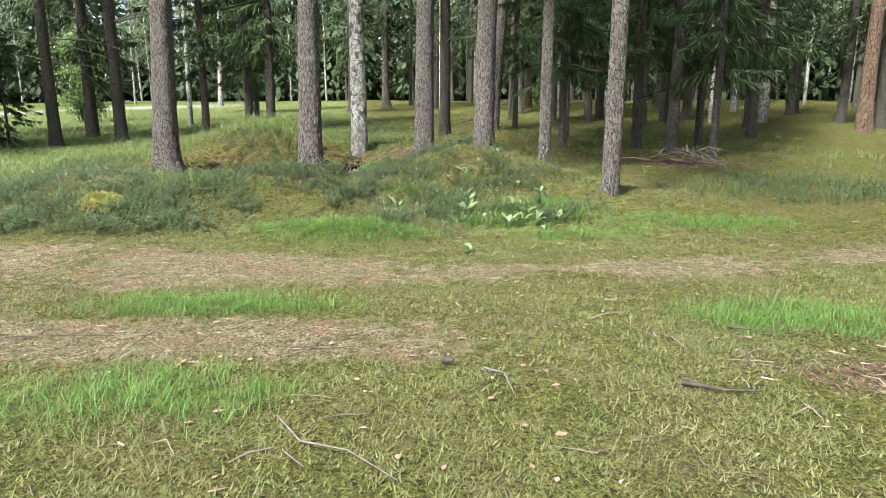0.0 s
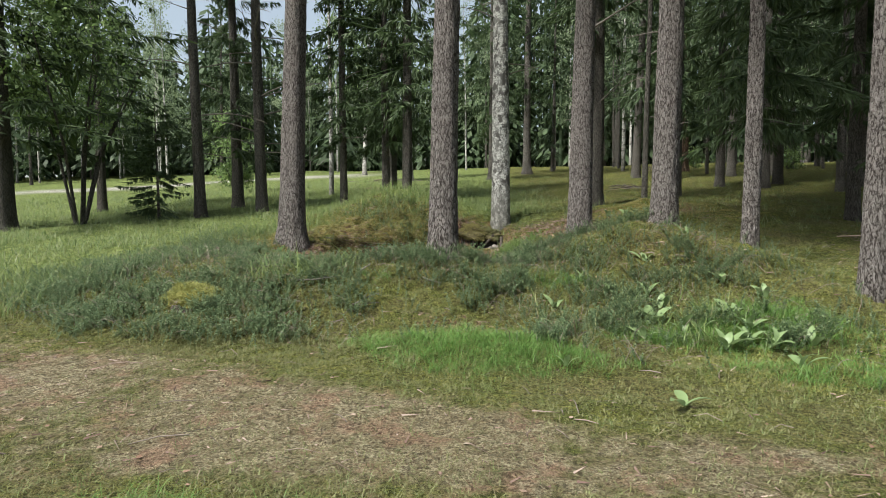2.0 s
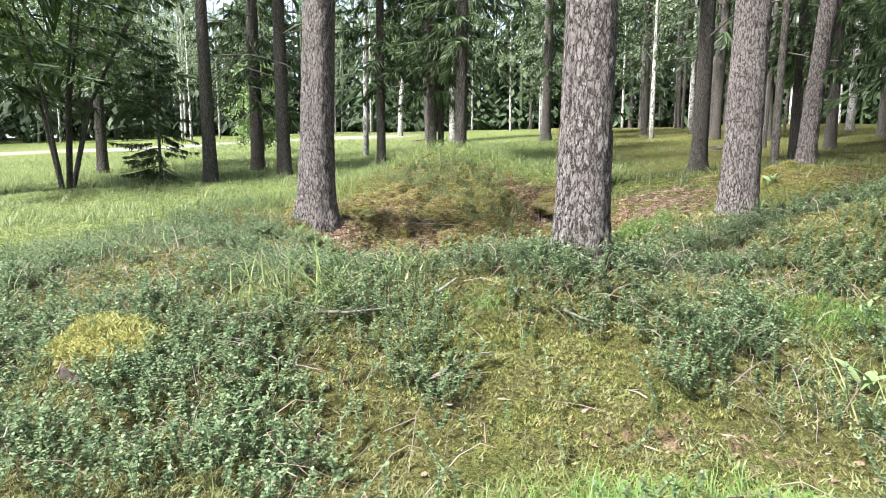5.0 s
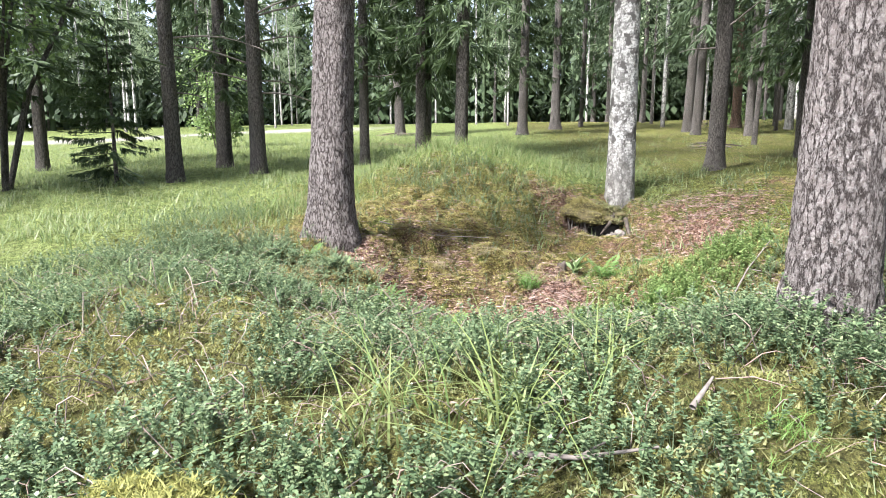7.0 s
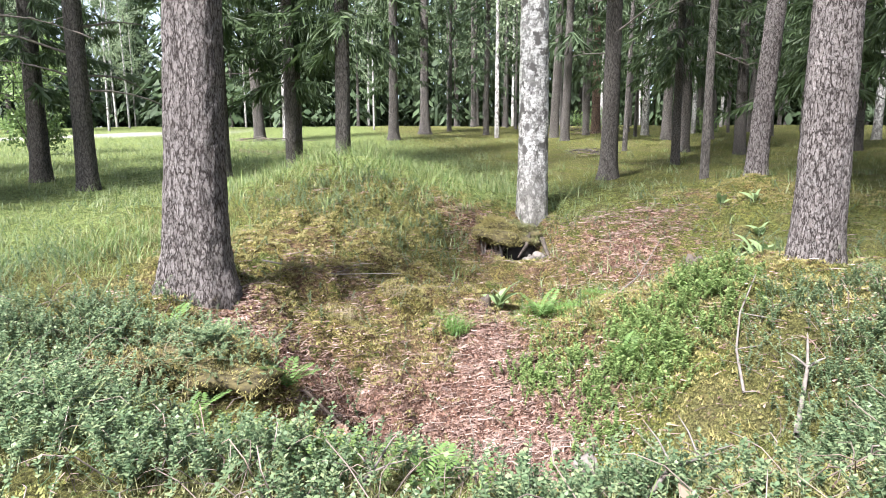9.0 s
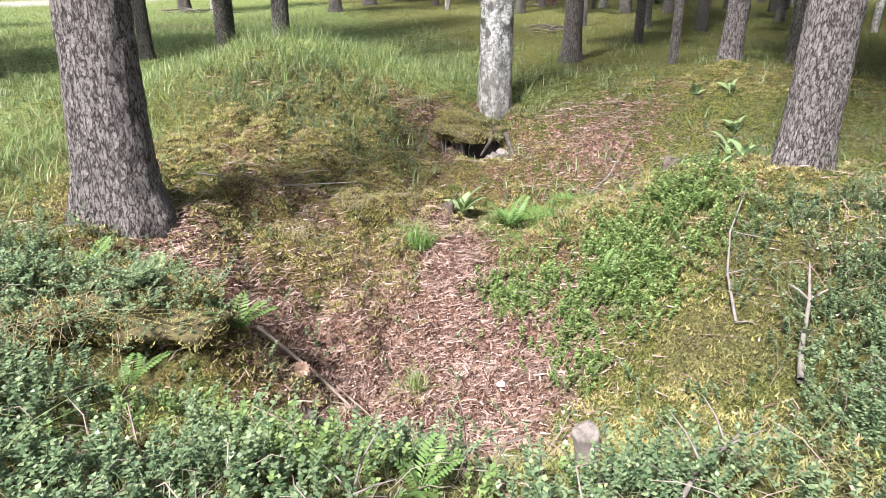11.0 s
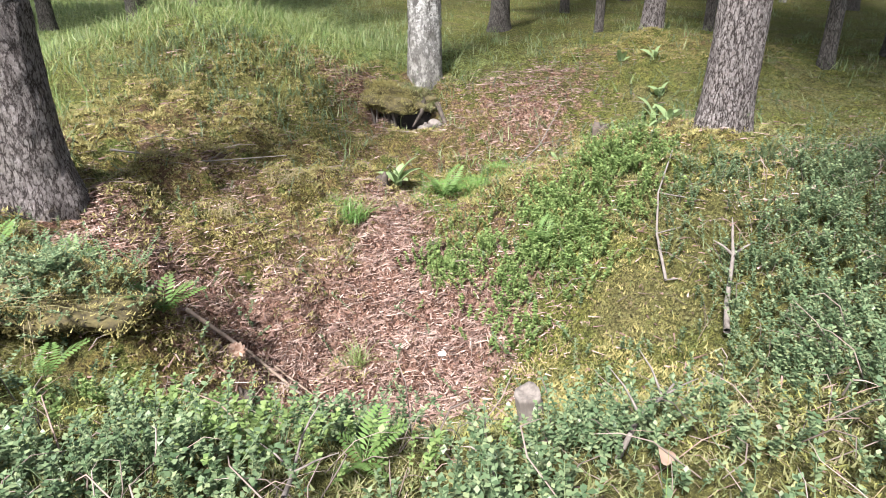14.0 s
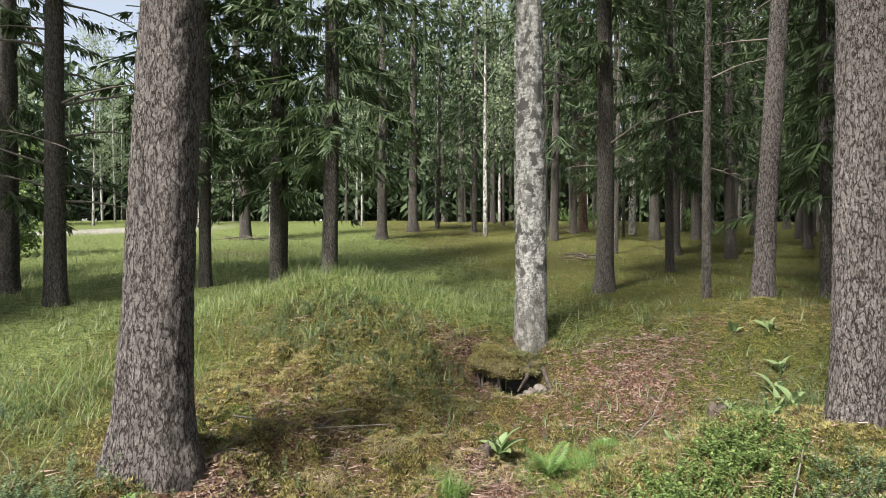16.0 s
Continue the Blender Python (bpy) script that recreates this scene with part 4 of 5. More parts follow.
clumpt = [moss_tuft(TR, 15, 0.022, 0.0044, 0.055) for _ in range(6)]
rimt = [moss_tuft(TR, 12, 0.017, 0.0036, 0.055) for _ in range(6)]
pl, rg = scatter(0, 24000, (-6.0, 2.4, 5.8, 9.9), lambda x, y: np.clip((fbm(x * 1.7, y * 1.7, 46) - 0.50) * 12, 0, 0.9) * (1 - 0.9 * path_mask(x, y)), 48)
stuff("rim_moss", spread(rimt, pl, rg, (0.5, 1.1), 0.4), YELLOW_MOSS, "yellow-green moss in the gaps between the shrubs", "moss")
pl, rg = scatter(0, 46000, (-6.0, 2.4, 9.6, 15.2), clump_density, 47)
stuff("bank_moss", spread(clumpt, pl, rg, (0.6, 1.3), 0.4), GOLD_MOSS, "ochre and olive moss clumps on the banks of the hollow", "moss")


# grasses
def fine_density(x, y):
    m = 1.2 * blob(x, y, -1.1, 6.25, 0.85, 0.38) + 1.0 * blob(x, y, -1.5, 3.85, 0.85, 0.22) + 0.62 * blob(x, y, -1.2, 2.45, 0.75, 0.35)
    m += 0.9 * blob(x, y, 0.55, 7.1, 0.8, 0.35) + 0.8 * blob(x, y, -0.6, 8.2, 0.4, 0.25) + 0.7 * blob(x, y, 2.1, 3.6, 0.8, 0.4) + 0.7 * blob(x, y, 3.0, 6.9, 1.2, 0.4)
    m += 1.0 * blob(x, y, -2.35, 12.7, 0.30, 0.45) + 0.7 * blob(x, y, -0.7, 12.6, 0.5, 0.3) + 0.8 * blob(x, y, -2.1, 13.0, 0.35, 0.5) + 0.6 * blob(x, y, -0.9, 15.0, 0.8, 0.4) + 0.6 * blob(x, y, 1.3, 6.3, 0.9, 0.3) + 0.5 * blob(x, y, -2.3, 7.6, 0.25, 0.2) + 1.0 * blob(x, y, 1.2, 7.6, 0.5, 0.4) + 0.8 * blob(x, y, -1.85, 13.6, 0.25, 0.4)
    return np.clip(m * 1.3 - 0.3, 0, 1)


finet = [tuft(TR, 8, 0.11, 0.003, 1.4, 0.05, 2) for _ in range(6)]
pl, rg = scatter(0, 120000, (-4.0, 4.0, 1.8, 13.6), fine_density, 5)
stuff("fine_grass", spread(finet, pl, rg), FINE_GRASS, "soft bright green fine-leaved grass in patches", "grass")


def thin_density(x, y):
    d = np.clip(1 - 1.0 * litter_mask(x, y) - 0.5 * shrub_mask(x, y), 0, 1) * np.clip(fbm(x * 0.9, y * 0.9, 60) * 2.2 - 0.7, 0.0, 1)
    return d * (0.25 + 0.75 * (1 - path_mask(x, y)))


thint = [tuft(TR, 5, 0.075, 0.0022, 1.5, 0.06, 2) for _ in range(6)]
pl, rg = scatter(0, 24000, (-7.0, 5.0, 1.4, 14.5), thin_density, 6)
lawn, _r = scatter(0, 26000, (-3.6, 3.8, 1.3, 6.6), lambda x, y: np.clip(0.85 - 0.55 * path_mask(x, y), 0, 1) * (0.3 + 0.7 * (fbm(x * 2.2, y * 2.2, 61) > 0.46)), 66)
stuff("thin_grass", spread(thint, pl, rg), GRASS, "thin scattered grass on the forest floor", "grass")
lawnt = [tuft(TR, 8, 0.034, 0.0036, 1.6, 0.07, 1) for _ in range(6)]
stuff("trodden_moss", spread(lawnt, lawn, rg), MOSS, "trodden yellow-green moss and short grass beside the path", "moss")
pl, rg = scatter(0, 15000, (-7.0, 4.0, 1.4, 14.5), lambda x, y: np.clip(0.15 + 0.75 * path_mask(x, y) + 0.45 * bank_mask(x, y) + 0.35 * (y > 6.2) * (y < 9.5) - 0.5 * litter_mask(x, y), 0, 1), 7)
dryt = [(v * (1, 1, 0.35), f) for v, f in [tuft(TR, 5, 0.09, 0.0025, 2.2, 0.06, 2) for _ in range(5)]]
stuff("dry_grass", spread(dryt, pl, rg), DRY_GRASS, "trodden straw-coloured dry grass on the path", "grass")


def tall_density(x, y):
    m = 1.1 * blob(x, y, -4.7, 15.0, 1.5, 0.8) + 0.9 * blob(x, y, -6.4, 13.0, 0.8, 1.2) + 0.55 * blob(x, y, -7.0, 8.2, 1.2, 1.8) + 0.35 * blob(x, y, -5.5, 8.9, 0.9, 0.7)
    m += 0.9 * blob(x, y, -7.2, 7.0, 0.9, 0.8) + 0.30 * blob(x, y, -3.4, 7.7, 0.7, 0.5) + 0.5 * blob(x, y, -3.1, 15.6, 1.2, 0.6) + 0.35 * blob(x, y, 0.3, 7.4, 1.2, 0.7) + 0.5 * blob(x, y, -6.2, 7.2, 0.9, 0.6)
    return np.clip(m * 1.2 - 0.12, 0, 1)


tallt = [tuft(TR, 7, 0.30, 0.006, 1.3, 0.05, 4) for _ in range(7)]
pl, rg = scatter(0, 12000, (-9.5, 1.8, 5.5, 17.0), tall_density, 8)
stuff("long_grass", spread(tallt, pl, rg), GRASS, "long arching green grass on the banks", "grass")
medt = [tuft(TR, 7, 0.18, 0.009, 1.1, 0.10, 2) for _ in range(7)]


def meadow_density(x, y):
    d = np.hypot(x + 3.5, y - 7.5)
    return meadow_mask(x, y) * (1 - road_mask(x, y)) * np.clip(11.0 / (d + 0.1), 0, 1) ** 1.6 * (0.25 + 0.75 * np.clip(fbm(x * 0.5, y * 0.5, 70) * 2.5 - 0.7, 0, 1))


pl, rg = scatter(0, 36000, (-22, 10, 7.0, 34.0), meadow_density, 9)
stuff("meadow_grass", spread(medt, pl, rg, (0.7, 1.5)), MEADOW, "sunlit green grass of the forest meadow", "grass")

# litter in the hollow, leaves and bits on the path
bit = []
for _ in range(10):
    L, W = TR.uniform(0.012, 0.055), TR.uniform(0.0012, 0.0030)
    v = np.array([[-L, -W, 0.004], [L, -W * 0.6, 0.004 + TR.uniform(0, 0.012)], [L, W * 0.6, 0.010], [-L, W, 0.009]])
    bit.append((v, np.array([[0, 1, 2, 3]])))
for _ in range(4):
    L = TR.uniform(0.006, 0.013)
    v = np.array([[-L, 0, 0.006], [0, -L * 0.7, 0.012], [L, 0, 0.006], [0, L * 0.7, 0.014]])
    bit.append((v, np.array([[0, 1, 2, 3]])))
pl, rg = scatter(0, 60000, (-6.0, 6.5, 1.5, 15.2), lambda x, y: np.clip(litter_mask(x, y) * 1.3 - 0.15, 0.03, 1) + 0.10 * path_mask(x, y), 10)
pit, _r = scatter(0, 90000, (-5.0, -0.2, 10.0, 15.0), lambda x, y: np.clip(litter_mask(x, y) * 1.3 - 0.15, 0.05, 1), 17)
pit2, _r = scatter(0, 26000, (-6.0, 2.0, 7.6, 15.0), lambda x, y: np.clip(0.5 * bank_mask(x, y), 0.05, 1), 18)
pl = np.concatenate([pl, pit, pit2])
stuff("needle_litter", spread(bit, pl, rg, (0.6, 1.5), 0.6), LITTER, "reddish brown twigs and needle litter", "litter")
twig_t = []
for _ in range(8):
    L, W, bend = TR.uniform(0.04, 0.13), TR.uniform(0.0016, 0.004), TR.uniform(-0.02, 0.02)
    twig_t.append(tube([(-L, 0, 0.008), (0, bend, 0.014 + TR.uniform(0, 0.02)), (L, 0, 0.010)], [W, W * 0.9, W * 0.5], 4))
pl, rg = scatter(0, 9000, (-6.0, 4.0, 1.5, 15.0), lambda x, y: np.clip(0.8 * litter_mask(x, y) + 0.25 * bank_mask(x, y) + 0.06, 0, 1), 23)
stuff("twig_litter", spread(twig_t, pl, rg, (0.5, 1.2), 0.5), TWIGS, "thin dead twigs strewn over the ground", "twigs")
stem_t = []
for _ in range(8):
    L, H, W, B = TR.uniform(0.08, 0.22), TR.uniform(0.06, 0.17), TR.uniform(0.0012, 0.0026), TR.uniform(-0.05, 0.05)
    stem_t.append(tube([(0, 0, 0), (L * 0.45, B, H * 0.8), (L * 0.8, B * 1.6, H), (L * 1.1, B, H * 0.9)], [W, W * 0.9, W * 0.7, W * 0.3], 4))
pl, rg = scatter(0, 4200, (-6.4, 1.8, 6.2, 11.2), lambda x, y: np.clip(shrub_mask(x, y) - 0.15, 0.03, 0.7), 29)
stuff("bare_stems", spread(stem_t, pl, rg, (0.6, 1.3), 0.4), TWIGS, "thin bare grey stems standing among the shrubs", "twigs")
leaf_t = []
for _ in range(6):
    L, c = TR.uniform(0.014, 0.028), TR.uniform(0.0, 0.22)
    v = np.array([[-L, 0, 0.012], [-L * 0.2, -L * 0.62, 0.012 + c * L], [L * 0.5, -L * 0.42, 0.010 + c * L], [L, 0, 0.016], [L * 0.5, L * 0.42, 0.012 + c * L], [-L * 0.2, L * 0.62, 0.014 + c * L]])
    leaf_t.append((v, np.array([[0, 1, 2, 3], [0, 3, 4, 5]])))
pl, rg = scatter(0, 2000, (-6.0, 5.0, 1.4, 12.0), lambda x, y: 0.25 + 0.5 * path_mask(x, y) + 0.3 * (y < 3.5), 11)
stuff("dry_leaves", spread(leaf_t, pl, rg, (0.4, 1.1)), DRY_LEAF, "fallen dry brown leaves", "leaves")

# ---------------------------------------------------------------- bushes and young trees
def little_spruce():
    t = thing("young_spruce", "small bushy young spruce in the meadow grass", "tree", (-11.2, 15.6, ground_z(-11.2, 15.6)))
    part("trunk", trunk_mesh(0.04, 3.2, flare=0.2, seed=8), BARK_FAR, t)
    me = spruce_crown_mesh(0.18, 3.2, 1.05, 30, np.random.default_rng(41), 0.17, 6, 0.17, 0.045)
    me.materials.append(NEEDLES)
    part("crown", me, NEEDLES, t)


def leafy_bush(x, y, tall, stems, leaves, wide, leaf, label, seed, start=0.15):
    rng = np.random.default_rng(seed)
    t = thing("leafy_bush", label, "bush", (x, y, ground_z(x, y) - 0.03))
    for k in range(stems):
        a, out = rng.uniform(0, 6.28), rng.uniform(0.2, 0.75) * tall * 0.55
        h = tall * rng.uniform(0.7, 1.0)
        bend = [(0.12 * math.cos(a), 0.12 * math.sin(a), 0), (0.3 * out * math.cos(a), 0.3 * out * math.sin(a), h * 0.4), (0.65 * out * math.cos(a), 0.65 * out * math.sin(a), h * 0.7), (out * math.cos(a), out * math.sin(a), h)]
        r0 = 0.0075 * tall
        part("stem", smooth(mesh_np("stem", *tube(bend, [r0, r0 * 0.8, r0 * 0.55, r0 * 0.2], 7))), BARK_FAR, t)
    me = broad_crown_mesh(tall * start, tall * 1.05, wide, leaves, rng, leaf, 0.2)
    me.materials.append(BROADLEAF)
    part("crown", me, BROADLEAF, t)


little_spruce()
leafy_bush(-12.7, 14.6, 5.6, 6, 5200, 1.9, 0.10, "many-stemmed leafy sapling at the meadow's edge", 51, 0.42)
leafy_bush(-11.9, 20.4, 1.9, 5, 1500, 0.55, 0.075, "bright green leafy bush in the meadow", 52)
leafy_bush(-14.6, 24.6, 3.2, 6, 3200, 1.2, 0.10, "pale green leafy bush in the meadow", 53)
leafy_bush(9.5, 36.0, 1.1, 5, 900, 1.2, 0.10, "low green bush under the dark spruces", 54)
leafy_bush(5.5, 39.0, 1.1, 5, 900, 1.4, 0.10, "low green bush under the dark spruces", 55)


# ---------------------------------------------------------------- stumps, roots and fallen wood
def lump_mesh(rx, ry, rz, seed, rough=0.25, rows=18, cols=30, flat=0.25):
    """A rounded, uneven mass, cut flat below."""
    u, a = np.meshgrid(np.linspace(0.02, np.pi - 0.02, rows), np.linspace(0, 2 * np.pi, cols, endpoint=False), indexing="ij")
    x, y, z = np.sin(u) * np.cos(a), np.sin(u) * np.sin(a), np.cos(u)
    k = 1 + rough * (fbm(x * 2.2 + 7, y * 2.2 + z * 1.7, seed, 4) - 0.5) * 2
    z = np.where(z < 0, z * flat, z)
    v = np.stack([rx * x * k, ry * y * k, rz * z * k], -1).reshape(-1, 3)
    i, j = np.meshgrid(np.arange(rows - 1), np.arange(cols), indexing="ij")
    p0, p1 = i * cols + j, i * cols + (j + 1) % cols
    return smooth(mesh_np("lump", v, np.stack([p0, p0 + cols, p1 + cols, p1], -1).reshape(-1, 4)))


def moss_skin(v, seed, count, tall=0.03, templates=mosst):
    """Moss shoots all over an uneven mass."""
    rng = np.random.default_rng(seed)
    up = v[v[:, 2] > 0.15 * v[:, 2].max()]
    p = up[rng.integers(0, len(up), count)] * rng.uniform(0.96, 1.01, (count, 1)) + rng.normal(0, 0.008, (count, 3))
    return spread(templates, p, rng, (tall / 0.022 * 0.7, tall / 0.022 * 1.2), 0.5)


def verts_of(me):
    v = np.empty(len(me.vertices) * 3, np.float32)
    me.vertices.foreach_get("co", v)
    return v.reshape(-1, 3)


def stump_mesh(r, tall, seed, jag=0.3):
    cols, rows = 26, 12
    a = np.linspace(0, 2 * np.pi, cols, endpoint=False)
    rim = tall * (1 - jag * fbm(np.cos(a) * 2 + 5, np.sin(a) * 2 + 5, seed, 3))
    vs = []
    for k in range(rows):
        s = k / (rows - 1)
        rr = r * (1 + 0.55 * np.exp(-s * 6)) * (1 + 0.16 * (fbm(a * 3, np.full(cols, s * 3), seed, 3) - 0.5) * 2)
        vs.append(np.stack([rr * np.cos(a), rr * np.sin(a), -0.08 + (rim + 0.08) * s], -1))
    for k, q in enumerate((0.72, 0.35)):
        vs.append(np.stack([r * q * np.cos(a), r * q * np.sin(a), rim * (0.98 - 0.03 * k)], -1))
    v = np.concatenate(vs)
    n = rows + 2
    i, j = np.meshgrid(np.arange(n - 1), np.arange(cols), indexing="ij")
    p0, p1 = i * cols + j, i * cols + (j + 1) % cols
    f = np.stack([p0, p1, p1 + cols, p0 + cols], -1).reshape(-1, 4)
    v = np.concatenate([v, [[0, 0, float(rim.mean()) * 0.93]]])
    c = len(v) - 1
    last = (n - 1) * cols
    cap = np.array([[last + j2, last + (j2 + 1) % cols, c, c] for j2 in range(cols)])
    me = bpy.data.meshes.new("stump")
    me.from_pydata(v.tolist(), [], f.tolist() + [q[:3].tolist() for q in cap])
    me.update()
    return smooth(me)


def mossy_stump():
    x, y = -3.92, 6.86
    t = thing("mossy_stump", "rotten stump under a yellow-green moss cushion among shrubs", "stump", (x, y, ground_z(x, y)))
    part("stump_wood", stump_mesh(0.13, 0.08, 3, 0.7), DARK_WOOD, t, "dark rotten wood")
    lump = lump_mesh(0.25, 0.19, 0.11, 4, 0.4, flat=0.75)
    c = part("moss_cushion", lump, MOSS_BED, t, "thick yellow-green moss")
    c.matrix_basis = pose(0.02, 0.05, 0.07, 14, 0, 0)
    m = part("moss_fuzz", mesh_np("moss_fuzz", *moss_skin(verts_of(lump), 6, 1100, 0.02)), YELLOW_MOSS, t)
    m.matrix_basis = pose(0.02, 0.05, 0.07, 14, 0, 0)


MOSS_BED, _t2, _p2 = mat_nodes("moss_cushion")
_n = noise_tex(_t2, coords(_t2), 40, 5)
link(_t2, mix(_t2, _n, (0.07, 0.07, 0.015), (0.19, 0.175, 0.035)), _p2.inputs["Base Color"])
_p2.inputs["Roughness"].default_value = 0.95
bump(_t2, _p2, _n, 1.0, 0.02)
mossy_stump()


# near-black soil: the shade of the gap is put into its colour
SHADE_SOIL = plain_wood("shade_soil", (0.012, 0.010, 0.008), (0.03, 0.024, 0.019), 25)


def covering(v, templates, count, seed, size, low=0.1):
    """Small growth standing on the upper side of an uneven mass."""
    rng = np.random.default_rng(seed)
    up = v[v[:, 2] > low * v[:, 2].max()]
    p = up[rng.integers(0, len(up), count)] + rng.normal(0, 0.012, (count, 3))
    return spread(templates, p, rng, size, 0.5)


def undercut_roots():
    """The washed-out bank below the birch: a mossy lip, rotten wood and roots over a dark gap."""
    bx, by, bz = -2.50, 14.45, 0.14
    t = thing("birch_roots", "dark rotten roots and moss over a gap in the bank", "roots", (bx, by, bz))
    for x, y, z, rx, ry, rz, seed, growth, n in ((-0.20, 0.22, 0.47, 0.36, 0.26, 0.17, 12, GOLD_MOSS, 1500), (0.16, 0.30, 0.45, 0.28, 0.22, 0.14, 15, MOSS, 500)):
        lip = lump_mesh(rx, ry, rz, seed, 0.75, 26, 44, flat=0.55)
        o = part("moss_lip", lip, EARTH, t, "overhanging bank of mossy soil")
        o.matrix_basis = pose(x, y, z, 12, 4, 0)
        o = part("moss_fuzz", mesh_np("moss_fuzz", *covering(verts_of(lip), clumpt, n, seed, (0.5, 1.1), -0.2)), growth, t)
        o.matrix_basis = pose(x, y, z, 12, 4, 0)
    # lump of this soil stands in for the dark inside the gap
    o = part("shade_soil", lump_mesh(0.50, 0.14, 0.42, 33, 0.35), SHADE_SOIL, t, "soil at the back of the gap, coloured near-black for its shade")
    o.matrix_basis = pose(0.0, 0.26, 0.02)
    rng = np.random.default_rng(22)
    for k in range(11):
        x, h = -0.40 + 0.027 * k + rng.uniform(-0.01, 0.01), rng.uniform(0.22, 0.40)
        y, r = -0.02 + rng.uniform(-0.05, 0.06), rng.uniform(0.012, 0.034)
        pts = [(x, y, 0.06), (x + rng.uniform(-0.02, 0.02), y + 0.02, 0.06 + h * 0.5), (x + rng.uniform(-0.03, 0.03), y + 0.06, 0.06 + h)]
        part("rotten_wood", smooth(mesh_np("splinter", *tube(pts, [r, r * 0.9, r * 0.35], 6))), (DEAD, DARK_WOOD, DARK_WOOD)[k % 3], t, "splintered rotten wood")
    roots = [[(0.30, 0.52, 0.58), (0.24, 0.20, 0.46), (0.18, 0.0, 0.36), (0.06, -0.10, 0.22)], [(0.34, 0.5, 0.52), (0.42, 0.2, 0.40), (0.44, 0.0, 0.26), (0.46, -0.12, 0.16)],
             [(0.10, 0.4, 0.52), (-0.04, 0.14, 0.40), (-0.16, 0.0, 0.28), (-0.20, -0.12, 0.14)]]
    for pts in roots:
        part("root", smooth(mesh_np("root", *tube(pts, [0.042, 0.032, 0.024, 0.010], 8))), DARK_WOOD, t)
    for x, y, z, r, seed in ((0.20, -0.04, 0.14, 0.13, 30), (0.34, -0.02, 0.20, 0.10, 31), (0.08, -0.08, 0.10, 0.08, 32)):
        o = part("broken_root", lump_mesh(r, r * 0.8, r * 0.7, seed, 0.8, flat=0.8), DEAD, t, "grey lump of broken root")
        o.matrix_basis = pose(x, y, z, 10, 20, seed * 50)


def shrub_overhang():
    """The shrubby lip of soil over the dark gap in the side of the hollow."""
    x0, y0, z0 = -5.12, 10.45, 0.12
    t = thing("overhanging_bank", "overhanging bank of soil with moss and shrubs above a dark gap", "bank", (x0, y0, z0))
    for x, y, z, rx, ry, rz, seed, n in ((-0.34, 0.18, 0.19, 0.46, 0.30, 0.17, 61, 420), (0.18, 0.28, 0.11, 0.36, 0.26, 0.15, 62, 260)):
        lip = lump_mesh(rx, ry, rz, seed, 0.8, 26, 44, flat=0.5)
        m = pose(x, y, z, 14, 6, 0)
        part("soil_lip", lip, EARTH, t).matrix_basis = m
        part("moss_fuzz", mesh_np("moss_fuzz", *covering(verts_of(lip), clumpt, n * 3, seed, (0.5, 1.0), 0.0)), GOLD_MOSS, t).matrix_basis = m
        part("shrub", mesh_np("shrub", *covering(verts_of(lip), lingo, n, seed + 5, (0.6, 1.0), 0.15)), LINGON, t, "low lingonberry shrubs").matrix_basis = m
    for k, (x, y) in enumerate(((-0.5, -0.02), (-0.28, -0.04), (-0.05, 0.0), (0.16, 0.10))):
        rng = np.random.default_rng(90 + k)
        o = part("hanging_grass", mesh_np("hanging_grass", *tuft(rng, 34, 0.22, 0.0035, 2.4, 0.09, 4)), DRY_GRASS, t, "drooping straw-coloured grass")
        o.matrix_basis = pose(x, y, 0.24 - 0.09 * (k == 3), 20, 0, 0)



EARTH = plain_wood("mossy_soil", (0.035, 0.028, 0.016), (0.115, 0.095, 0.035), 34, 0.95)
shrub_overhang()
undercut_roots()


def place_stump(x, y, r, h, seed, material, label, name="tree_stump", tilt=(0, 0), jag=0.9):
    t = tagged(part(name, stump_mesh(r, h, seed, jag), material), label, "stump")
    t.matrix_basis = pose(x, y, ground_z(x, y), tilt[0], tilt[1], seed * 40)


place_stump(-1.02, 12.62, 0.075, 0.20, 14, DARK_WOOD, "weathered rotten stump on the bank of the hollow")
place_stump(-2.86, 9.44, 0.05, 0.17, 15, DEAD, "short sawn-off pale stub in the hollow", tilt=(8, 10), jag=0.15)
place_stump(-4.10, 10.62, 0.055, 0.13, 16, DARK_WOOD, "small dark rotten stub in the hollow")
place_stump(-2.95, 13.25, 0.06, 0.14, 17, DARK_WOOD, "small black charred stub beside a broad-leaved herb")


def stick(points, r, material, label, forks=(), name="fallen_stick", lift=0.02):
    """A thin fallen branch lying along the ground, with its side twigs."""
    pts = [(x, y, ground_z(x, y) + lift + dz * 0.7) for x, y, dz in points]
    n = len(pts)
    r = r * 0.62
    pieces = [tube(pts, [r * (1 - 0.6 * k / max(1, n - 1)) for k in range(n)], 7)]
    for at, dx, dy, dz in forks:
        p = pts[at]
        pieces.append(tube([p, (p[0] + dx * 0.5, p[1] + dy * 0.5, p[2] + dz * 0.65), (p[0] + dx, p[1] + dy, p[2] + dz)], [r * 0.55, r * 0.4, r * 0.15], 5))
    o = tagged(part(name, smooth(mesh_np(name, *gather(pieces))), material), label, "stick")
    return o


